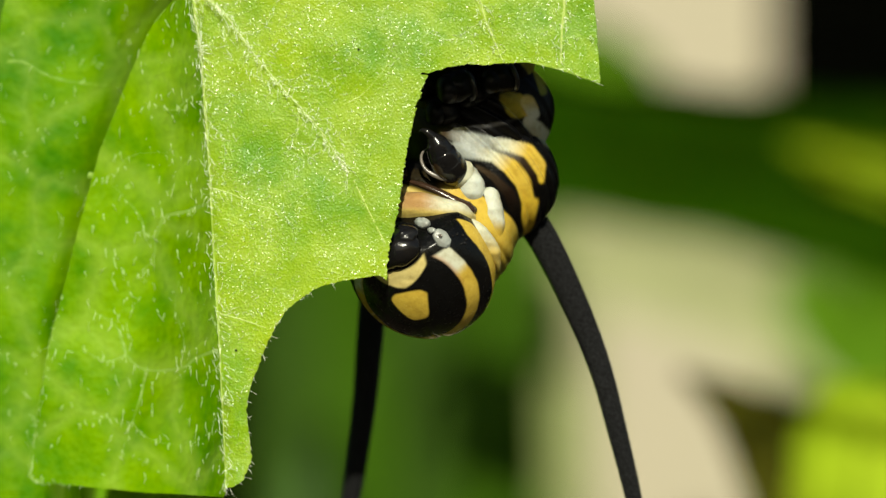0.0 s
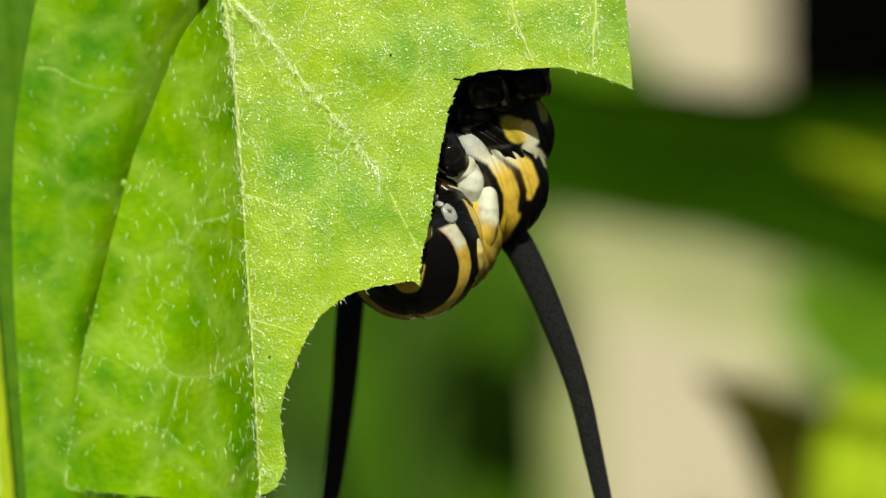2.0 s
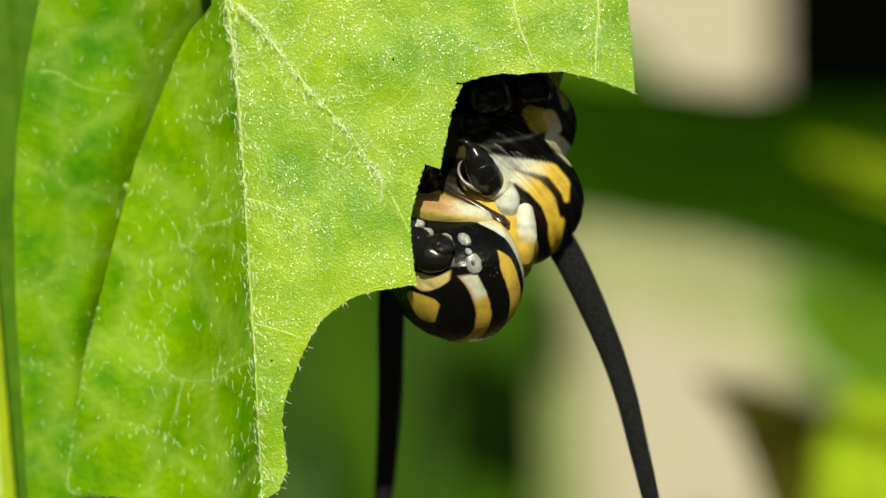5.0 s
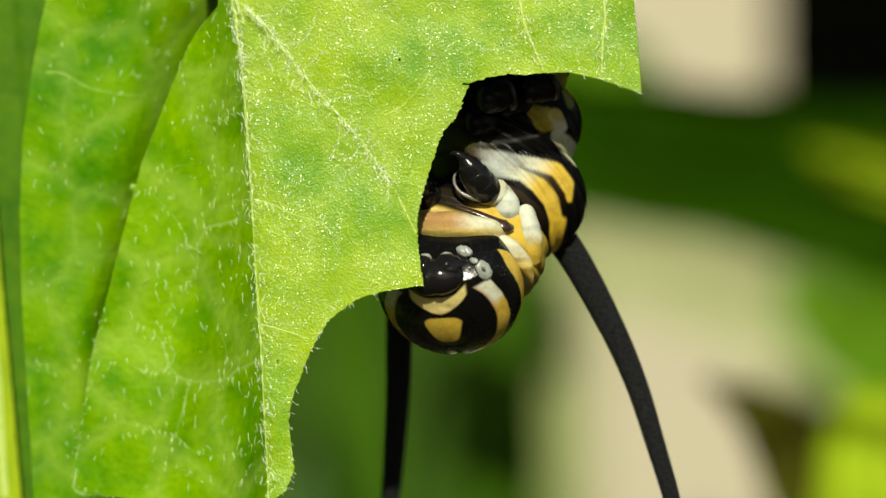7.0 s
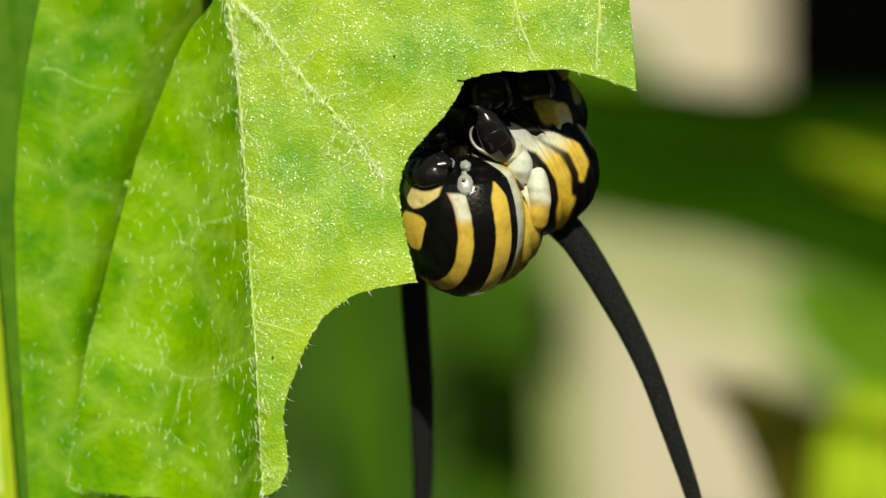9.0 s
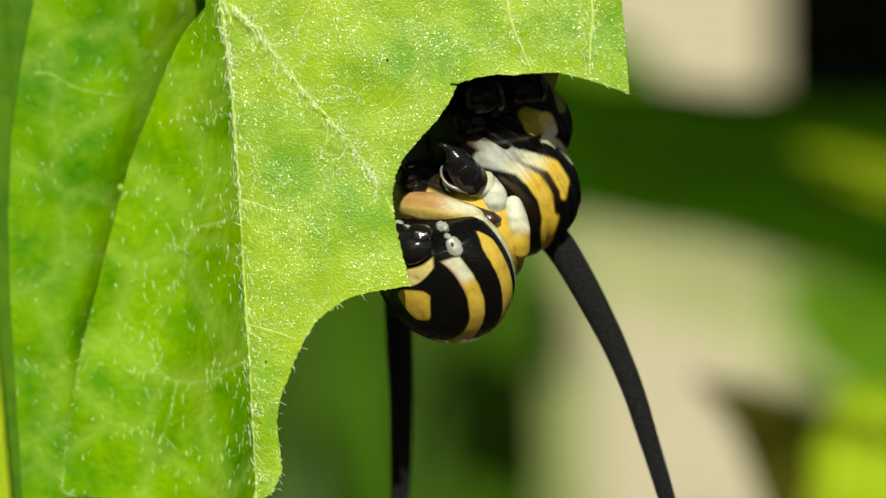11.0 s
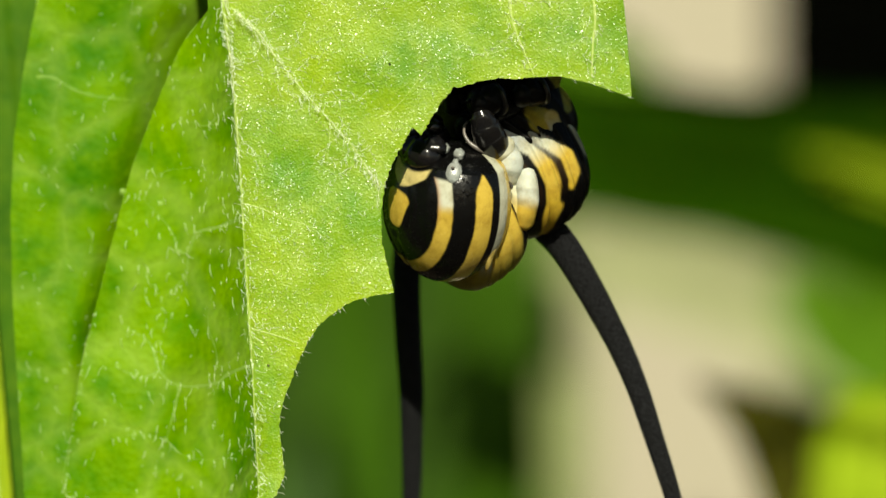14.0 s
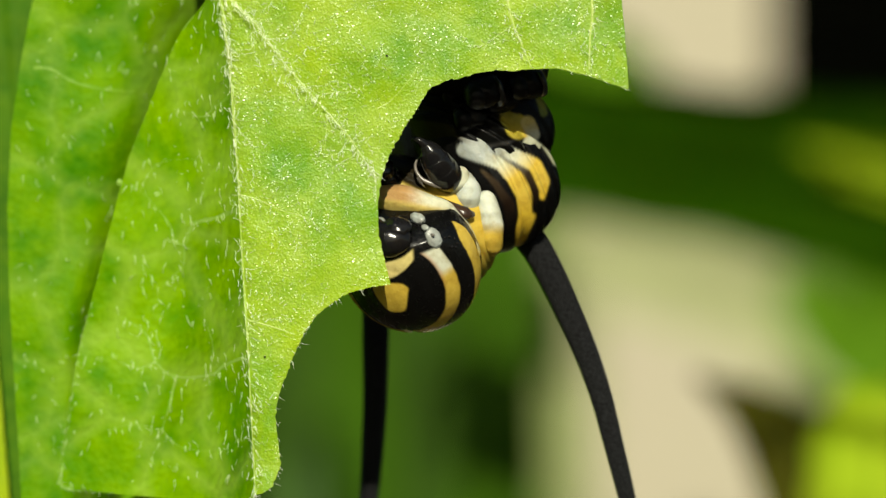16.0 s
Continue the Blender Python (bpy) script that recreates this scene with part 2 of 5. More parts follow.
# ---- the leaf that is eaten ----
leaf = thing("milkweed_leaf", "bright green hairy milkweed leaf with an eaten edge", "leaf")
MIDRIB = [(330, -620), (375, -300), (400, -120), (411, 0), (429, 150), (440, 300), (449, 450), (459, 600), (467, 750), (474, 884), (476, 900)]


def midrib_u(v):
    for (u0, v0), (u1, v1) in zip(MIDRIB, MIDRIB[1:]):
        if v <= v1:
            return u0 + (u1 - u0) * (v - v0) / (v1 - v0)
    return MIDRIB[-1][0]


def front_depth(u, v):
    w = noise.noise(Vector((u * 0.004, v * 0.004, 0.3)))
    return 0.12 * w + 0.05 * noise.noise(Vector((u * 0.015, v * 0.015, 4.0))) + 0.30 * math.exp(-max(u - midrib_u(v), 0) / 80)


def side_depth(u, v):
    s = (midrib_u(v) - u) / 300
    return 0.30 - 2.9 * (1 - math.exp(-2.6 * max(s, 0))) + 0.55 * s * s + 0.20 * noise.noise(Vector((u * 0.008, v * 0.006, 8.0)))


EDGE_START = [(964, 129), (930, 133), (900, 131), (863, 137), (838, 146)]
EDGE_LAST = [(817, 148), (784, 162), (768, 188), (739, 233), (714, 278), (699, 318), (691, 370), (693, 420), (704, 470), (714, 511)]
EDGE_TOP = [(488, 882), (503, 872), (516, 845), (520, 832), (513, 767), (511, 735), (520, 697), (543, 637), (562, 598), (583, 567), (612, 543), (638, 527), (673, 517)]
CORNER = [(1136, 168), (1120, 160), (1065, 141), (1010, 128)]
outline = [(u, v) for u, v in MIDRIB[:-1]] + EDGE_TOP + EDGE_LAST[::-1] + EDGE_START[::-1] + CORNER[::-1] + [(1128, 60), (1122, 0), (1118, -120), (1085, -260), (980, -400), (760, -520), (520, -590)]
blade_me = mesh_of("blade", *plate(outline, front_depth, 6.0, chewed=lambda u, v: u > 500 and v > 100 and u < 980), LEAF_FRONT)
part("blade", blade_me, leaf, "yellow-green downy blade with a chewed edge")
side = [(u, v) for u, v in MIDRIB[:-1]] + [(474, 900), (330, 892), (220, 882), (150, 876), (128, 868), (131, 830), (145, 740), (160, 640), (185, 540), (215, 420), (250, 290), (292, 180), (338, 70), (384, 12), (388, -120), (352, -300), (316, -610)]
part("petiole", mesh_of("petiole", *tube([chart(335, -600, 0.1), chart(280, -760, 1.5), chart(0, -900, 6.0), chart(-700, -980, 12.0)], [0.28, 0.35, 0.45, 0.6], 12, 20), VEIN), leaf)
part("folded_blade", mesh_of("folded_blade", *plate(side, side_depth, 7.0), LEAF_SIDE), leaf, "mid-green half of the leaf beyond the midrib")


def ridge(points, w0, w1, depth, height=0.35):
    """A raised vein lying on a blade: half-widths w0 to w1 in mm."""
    line = curve_at([Vector((u, v, 0)) for u, v in points], 8 * len(points))
    vs, fs, n = [], [], len(line)
    for i, p in enumerate(line):
        d = (line[min(i + 1, n - 1)] - line[max(i - 1, 0)]).normalized()
        q = Vector((-d.y, d.x, 0))
        w = (w0 + (w1 - w0) * i / (n - 1)) * (1 + 0.25 * noise.noise(Vector((p.x * 0.05, p.y * 0.05, 1.0))))
        for f in (-1.5, -1.0, -0.5, 0.0, 0.5, 1.0, 1.5):
            c = p + q * (w * f / 0.014)
            vs.append(chart(c.x, c.y, depth(c.x, c.y) + 0.03 - (0.028 + w * height) * math.cos(f / 1.5 * math.pi / 2)))
    for i in range(n - 1):
        for k in range(6):
            a = i * 7 + k
            fs.append((a, a + 7, a + 8, a + 1))
    return vs, fs


def vein(name, points, r0, r1, depth, material=None, height=0.35):
    return part(name, mesh_of(name, *ridge(points, r0, r1, depth, height), material or VEIN), leaf)


vein("midrib", [(u + 1, v) for u, v in MIDRIB[:-1]], 0.040, 0.016, lambda u, v: front_depth(max(u, midrib_u(v)), v) - 0.02, VEIN_MID)
VEINS = [
    ([(425, 5), (470, 45), (510, 100), (558, 158), (602, 207), (640, 250), (668, 292), (690, 322)], 0.032, 0.026),
    ([(915, -40), (925, 30), (945, 85), (962, 124)], 0.05, 0.03),
    ([(1064, -40), (1071, 25), (1067, 70), (1065, 130)], 0.05, 0.03),
    ([(446, 352), (480, 362), (520, 380), (560, 392), (600, 420)], 0.03, 0.012),
    ([(602, 205), (600, 240), (596, 280)], 0.025, 0.01),
    ([(690, 200), (720, 180), (770, 120), (800, 90)], 0.02, 0.008),
    ([(462, 575), (500, 585), (545, 600)], 0.035, 0.02),
]
for pts, r0, r1 in VEINS:
    vein("vein", pts, r0, r1, front_depth)
SIDE_VEINS = [
    ([(455, 640), (420, 655), (395, 672), (335, 675), (300, 650), (282, 600), (245, 575)], 0.035, 0.02),
    ([(335, 675), (325, 720), (310, 770), (290, 830)], 0.03, 0.012),
    ([(440, 380), (400, 395), (365, 405), (350, 440), (330, 430), (320, 400), (270, 345), (230, 330)], 0.035, 0.015),
    ([(425, 180), (400, 200), (380, 215), (340, 205), (310, 225)], 0.03, 0.012),
    ([(300, 650), (262, 660), (215, 640), (180, 655)], 0.025, 0.01),
    ([(310, 770), (345, 800), (400, 805), (460, 785)], 0.022, 0.012),
    ([(350, 440), (345, 480), (310, 520), (282, 600)], 0.026, 0.012),
    ([(270, 345), (300, 300), (360, 290), (430, 300)], 0.022, 0.012),
    ([(215, 770), (260, 760), (310, 770)], 0.02, 0.012),
    ([(395, 672), (400, 620), (385, 560), (400, 500), (445, 480)], 0.022, 0.012),
]
for pts, r0, r1 in SIDE_VEINS:
    vein("vein", pts, r0 * 3.6, r1 * 3.6, side_depth, VEIN_SOFT, 0.04)
vein("margin", [(132, 866), (134, 830), (148, 740), (163, 640), (188, 540), (218, 420), (253, 290), (295, 180), (341, 70), (386, 14)], 0.04, 0.008, side_depth, VEIN_SOFT, 0.05)

rnd = random.Random(12)
VEINLETS = []
for stem_line, count in ((MIDRIB[3:8], 6), (VEINS[0][0], 13), (VEINS[1][0], 3), (VEINS[2][0], 3)):
    line = curve_at([Vector((u, v, 0)) for u, v in stem_line], 100)
    for i in range(count):
        j = min(4 + int((i + rnd.uniform(0.1, 0.9)) / count * 92), 96)
        d = (line[j + 2] - line[j]).normalized()
        lean = rnd.choice((-1, 1)) if stem_line is not MIDRIB[3:8] else -1
        way, pts = Matrix.Rotation(lean * rnd.uniform(0.6, 1.2), 3, "Z") @ d, [line[j]]
        for _ in range(rnd.randint(3, 6)):
            way = Matrix.Rotation(rnd.gauss(0, 0.42), 3, "Z") @ way
            pts.append(pts[-1] + way * rnd.uniform(14, 24))
        pts = [(p.x, p.y) for p in pts]
        if all(inside(p, outline) and p[0] > midrib_u(p[1]) + 4 for p in pts[1:]):
            VEINLETS.append(pts)
for pts in VEINLETS:
    vein("vein", pts, 0.016, 0.008, front_depth)


def leaf_hairs():
    vs, fs = [], []
    rnd = random.Random(4)
    for pts in VEINLETS:
        for p in curve_at([Vector((u, v, 0)) for u, v in pts], 5 * len(pts)):
            if rnd.random() < 0.75:
                way = Vector((rnd.gauss(0.1, 0.5), -rnd.uniform(0.05, 0.3), rnd.gauss(-0.4, 0.5))).normalized()
                hair(vs, fs, chart(p.x, p.y, front_depth(p.x, p.y)), way, rnd.uniform(0.08, 0.24), 0.0045, 0.5)
    poly = outline
    for pts, n, size in ((MIDRIB[3:-1], 250, 0.26), (MIDRIB[2:5], 110, 0.26), (VEINS[0][0], 170, 0.20), (VEINS[0][0][:3], 60, 0.20), (VEINS[1][0], 30, 0.25), (VEINS[2][0], 34, 0.25), (VEINS[3][0], 14, 0.2)):
        line = curve_at([Vector((u, v, 0)) for u, v in pts], 200)
        for _ in range(n):
            p = line[rnd.randrange(200)]
            u, v = p.x + rnd.gauss(0, 7), p.y
            root = chart(u, v, min(front_depth(u, v), 0) - 0.04)
            way = Vector((rnd.gauss(0.3, 0.35), -rnd.uniform(0.03, 0.2), rnd.gauss(-0.7, 0.35))).normalized()
            hair(vs, fs, root, way, size * rnd.uniform(0.4, 1.4), 0.005, 0.5)
    n = 0
    while n < 560:
        u, v = rnd.uniform(430, 1130), rnd.uniform(-60, 880)
        if inside((u, v), poly):
            n += 1
            way = Vector((rnd.gauss(0, 0.5), -rnd.uniform(0.1, 0.5), rnd.gauss(-0.2, 0.5))).normalized()
            hair(vs, fs, chart(u, v, front_depth(u, v)), way, rnd.uniform(0.08, 0.24), 0.004)
    edge = EDGE_TOP + CORNER + [(1130, 60), (1124, 0)]
    for (u0, v0), (u1, v1) in zip(edge, edge[1:]):
        for _ in range(2):
            f = rnd.random()
            u, v = u0 + (u1 - u0) * f, v0 + (v1 - v0) * f
            if abs(u1 - u0) + abs(v1 - v0) > 250:
                continue
            way = Vector((rnd.gauss(0.4, 0.4), -rnd.uniform(0.0, 0.4), rnd.gauss(-0.5, 0.4))).normalized()
            hair(vs, fs, chart(u, v, front_depth(u, v)), way, rnd.uniform(0.07, 0.26), 0.006)
    return mesh_of("hairs", vs, fs, HAIR)


def side_hairs():
    vs, fs = [], []
    rnd = random.Random(5)
    n = 0
    while n < 220:
        u, v = 455 - 320 * rnd.random() ** 1.6, 870 * rnd.random() ** 1.35
        if inside((u, v), side):
            n += 1
            way = Vector((rnd.gauss(0, 0.16), -rnd.uniform(0.02, 0.2), rnd.choice((-1, -1, 1)) * rnd.uniform(0.6, 1.0))).normalized()
            hair(vs, fs, chart(u, v, side_depth(u, v)), way, rnd.uniform(0.12, 0.38), 0.0078)
    for pts, r0, r1 in SIDE_VEINS:
        for p in curve_at([Vector((u, v, 0)) for u, v in pts], 3 * len(pts)):
            u, v = p.x + rnd.gauss(0, 4), p.y + rnd.gauss(0, 4)
            if inside((u, v), side):
                way = Vector((rnd.gauss(0, 0.25), -rnd.uniform(0.02, 0.2), rnd.uniform(-1.0, -0.5))).normalized()
                hair(vs, fs, chart(u, v, side_depth(u, v)), way, rnd.uniform(0.10, 0.28), 0.008)
    for (u0, v0), (u1, v1) in zip(side[12:], side[13:19]):
        for i in range(9):
            u, v = u0 + (u1 - u0) * i / 9 + 4, v0 + (v1 - v0) * (i + rnd.random()) / 9
            way = Vector((rnd.gauss(-0.1, 0.25), -rnd.uniform(0.0, 0.2), rnd.uniform(-1.0, 0.6))).normalized()
            hair(vs, fs, chart(u, v, side_depth(u, v)), way, rnd.uniform(0.08, 0.20), 0.006)
    return mesh_of("hairs", vs, fs, HAIR_SOFT)


part("hairs", leaf_hairs(), leaf, "fine white hairs on veins and edges", "stuff")
part("hairs", side_hairs(), leaf, "fine pale green hairs", "stuff")

for u, v in ((707, 106), (492, 640)):
    part("speck", mesh_of("speck", *ball(chart(u, v, front_depth(u, v)), (0.03, 0.02, 0.035), None, 10, 8, 0.4), HORN), leaf, "tiny dark speck")

# bites: strips of the blade between the edge's successive lines
EDGES = [
    [(834, 153), (815, 180), (806, 228), (793, 283), (784, 348), (776, 408), (765, 440), (760, 475), (759, 516)],
    [(832, 152), (812, 203), (785, 232), (770, 270), (757, 312), (738, 385), (739, 420), (743, 465), (750, 508)],
    [(830, 151), (808, 198), (765, 244), (738, 274), (723, 300), (715, 346), (720, 390), (733, 445), (748, 506)],
    [(818, 150), (795, 178), (765, 230), (738, 274), (716, 312), (699, 345), (698, 400), (711, 450), (735, 507)],
    EDGE_LAST[:6] + EDGE_LAST[7:],
]
TORN_VEIN = [(690, 322), (706, 352), (722, 384), (740, 420), (757, 452)]
BITES = []


def even(line, n):
    """n points at even steps along a line of grid points."""
    p = np.array(line, float)
    run = np.concatenate([[0], np.cumsum(np.linalg.norm(np.diff(p, axis=0), axis=1))])
    f = np.linspace(0, run[-1], n)
    return list(zip(np.interp(f, run, p[:, 0]), np.interp(f, run, p[:, 1])))


for lines in zip([even(e, 13) for e in EDGES], [even(e, 13) for e in EDGES[1:]]):
    row = []
    for k in range(12):
        (a, b), (c, d) = (lines[0][k], lines[0][k + 1]), (lines[1][k], lines[1][k + 1])
        area = abs((b[0] - d[0]) + (a[0] - c[0])) + abs(a[1] - c[1]) + abs(b[1] - d[1])
        if area < 8:
            continue
        quad = [c, d, b, a]
        cu, cv = sum(p[0] for p in quad) / 4, sum(p[1] for p in quad) / 4
        n = 8
        pts, fcs = [], []
        for i in range(n + 1):
            for j in range(n + 1):
                f, g = i / n, j / n
                u = (c[0] * (1 - g) + d[0] * g) * (1 - f) + (a[0] * (1 - g) + b[0] * g) * f
                v = (c[1] * (1 - g) + d[1] * g) * (1 - f) + (a[1] * (1 - g) + b[1] * g) * f
                if i == 0:
                    u, v = u - 7, v - 2
                if i == n:
                    u += 4.0 * noise.noise(Vector((u * 0.24, v * 0.24, 0)))
                pts.append(chart(u, v, front_depth(u, v) + (0.012 if i == 0 else 0.0)))
        m = len(pts)
        pts += [p + Vector((0, 0.16, 0)) for p in pts]
        for i in range(n):
            for j in range(n):
                q = (i * (n + 1) + j, i * (n + 1) + j + 1, (i + 1) * (n + 1) + j + 1, (i + 1) * (n + 1) + j)
                fcs += [q, tuple(m + x for x in reversed(q))]
        rims = [(n * (n + 1) + j, n * (n + 1) + j + 1) for j in range(n)] + [(i * (n + 1) + e, (i + 1) * (n + 1) + e) for i in range(n) for e in (0, n)]
        for q0, q1 in rims:
            x = len(pts)
            pts += [pts[q0], pts[q1], pts[m + q1], pts[m + q0]]
            fcs.append((x, x + 1, x + 2, x + 3))
        whole = part("leaf_morsel", mesh_of("leaf_morsel", pts, fcs, LEAF_FRONT), leaf)
        crossing = [(p.x, p.y) for p in curve_at([Vector((u, v, 0)) for u, v in TORN_VEIN], 60) if inside((p.x, p.y), quad)]
        if len(crossing) > 2:
            part("vein", mesh_of("vein", *ridge(crossing, 0.032, 0.030, front_depth), VEIN), whole)
        row.append((whole, chart(cu, cv, 0), k))
    BITES.append(row)

# ---- the leaf behind, and the stem beyond it ----
rear = thing("milkweed_leaf", "mid-green milkweed leaf hanging behind the eaten one", "leaf")


def rear_depth(u, v):
    edge = 392 - 0.30 * max(v, 0) - 0.00003 * v * v
    s = (u - 40) / max(edge - 40, 165)
    return 5.6 + 10.0 * min(max(s - 0.55, 0), 0.65) ** 2 + 0.15 * noise.noise(Vector((u * 0.006, v * 0.006, 2.0)))


rear_out = [(200, -560), (110, -300), (86, -120), (80, 0), (58, 110), (40, 240), (34, 380), (38, 540), (48, 700), (60, 900), (110, 1050), (300, 1180), (460, 1050), (462, 600), (440, 200), (430, -120), (340, -400), (250, -570)]
part("blade", mesh_of("blade", *plate(rear_out, rear_depth, 9.0), LEAF_BEHIND), rear)


part("petiole", mesh_of("petiole", *tube([chart(225, -555, 5.6), chart(60, -700, 7.0), chart(-700, -800, 12.0)], [0.28, 0.35, 0.6], 12, 16), VEIN), rear)


def rear_vein(points, r0, r1):
    part("vein", mesh_of("vein", *ridge(points, r0 * 4.0, r1 * 4.0, rear_depth, 0.03), VEIN_SOFT), rear)


rear_vein([(80, 128), (110, 130), (150, 152), (200, 165), (260, 170)], 0.035, 0.02)


def rear_hairs():
    vs, fs = [], []
    rnd = random.Random(9)
    n = 0
    while n < 220:
        u, v = rnd.uniform(45, 380), rnd.uniform(0, 870)
        if inside((u, v), rear_out):
            n += 1
            way = Vector((rnd.gauss(0, 0.3), -rnd.uniform(0.05, 0.35), rnd.choice((-1, 1)) * rnd.uniform(0.5, 1.0))).normalized()
            hair(vs, fs, chart(u, v, rear_depth(u, v)), way, rnd.uniform(0.12, 0.34), 0.007)
    return mesh_of("hairs", vs, fs, HAIR_SOFT)


part("hairs", rear_hairs(), rear, "fine pale hairs", "stuff")

LEAF_LIME = leaf_material("leaf_lime", (0.22, 0.34, 0.004), (0.32, 0.42, 0.006), (0.35, 0.55, 0.01), 0.22, 5.0, 0.5, 0.01, 0.2)
stem = thing("milkweed_leaf", "narrow yellow-green milkweed leaf seen edge-on", "leaf")
part("blade", mesh_of("blade", *plate([(-130, -300), (-85, -300), (-36, 120), (-14, 300), (2, 500), (21, 700), (38, 900), (-56, 900)], lambda u, v: 9 + 0.002 * u, 9.0), LEAF_LIME), stem)

part("vein", mesh_of("vein", *ridge([(-72, -90), (-34, 300), (8, 880)], 0.10, 0.10, lambda u, v: 9 + 0.002 * u), VEIN), stem)
# leaf green darkened to carry the shade between the leaves
LEAF_SHADED = leaf_material("leaf_shaded", (0.03, 0.10, 0.002), (0.05, 0.14, 0.004), (0.04, 0.12, 0.003), 0.1, 5.0, 0.6, 0.01, 0.1)
part("petiole", mesh_of("petiole", *tube([chart(-85, -290, 9), chart(-160, -380, 10), chart(-700, -480, 12)], [0.3, 0.4, 0.5], 10, 10), VEIN), stem)
shade_leaf = thing("milkweed_leaf", "milkweed leaf deep in the plant, its dark green standing for shade", "leaf")
part("blade", mesh_of("blade", *plate([(-300, -100), (170, -100), (210, 400), (230, 1000), (-300, 1000)], lambda u, v: 10.6 - 0.001 * u, 20.0), LEAF_SHADED), shade_leaf)
part("vein", mesh_of("vein", *ridge([(30, -90), (60, 300), (80, 950)], 0.2, 0.15, lambda u, v: 10.6 - 0.001 * u), LEAF_SHADED), shade_leaf)

part("petiole", mesh_of("petiole", *tube([chart(-200, -95, 10.8), chart(-300, -160, 11), chart(-700, -230, 12)], [0.3, 0.4, 0.5], 10, 12), LEAF_SHADED), shade_leaf)
stalk = thing("milkweed_plant", "upright green milkweed stem that carries the leaves", "plant")
part("shaft", mesh_of("shaft", *tube([(-23.6, 12.8, -HEIGHT), (-23.9, 12.6, -200), (-23.6, 12.2, 0), (-23.4, 12, 30)], [2.2, 1.9, 1.5, 1.2], 16, 40), LEAF_SIDE), stalk)
for z in (-330, -210, -90, 10.5, 18):
    part("node", mesh_of("node", *tube([(-23.6, 12.4, z - 1.5), (-23.6, 12.4, z), (-23.6, 12.4, z + 1.5)], [1.9, 2.3, 1.8], 16, 8), LEAF_SIDE), stalk)

# ---- the caterpillar ----
RING = plain("leg_ring", (0.016, 0.015, 0.014), (0.008, 0.008, 0.008), 3.0, 0.3)
FEELER = plain("feeler_tip", (0.16, 0.14, 0.12), (0.10, 0.09, 0.08), 3.0, 0.3)
BLACK, YELLOW, GOLD, WHITE, CREAM, BROWN = (0.003, 0.003, 0.003), (0.49, 0.345, 0.055), (0.55, 0.375, 0.04), (0.47, 0.50, 0.44), (0.50, 0.45, 0.22), (0.013, 0.007, 0.004)
IVORY = mix3(WHITE, CREAM, 0.35)
caterpillar = thing("monarch_caterpillar", "black, yellow and white banded caterpillar chewing the leaf's edge", "caterpillar")


HEAD_AXES = Vector((1.87, 1.53, 2.06))


def shell(d):
    """The head's shell in the direction d; it is cut short at the mouth."""
    z = d.z if d.z > -0.6 else -0.6 + (d.z + 0.6) * 0.40
    return Vector((d.x * HEAD_AXES.x, d.y * HEAD_AXES.y, z * HEAD_AXES.z))


def head_point(lon, col):
    # pole along the face (Y); X to the side, Z to the crown
    d = Vector((math.sin(col) * math.cos(lon), math.cos(col), math.sin(col) * math.sin(lon)))
    cleft = 1 - 0.035 * math.exp(-(d.x / 0.07) ** 2) * max(d.z, 0)
    p = shell(d) * cleft
    # the rim of the face shield, and small unevenness
    return p * (1 + 0.006 * noise.noise(p * 1.6) - 0.012 * math.exp(-((math.hypot(d.x, d.z) - 0.36) / 0.05) ** 2) * (d.y > 0))


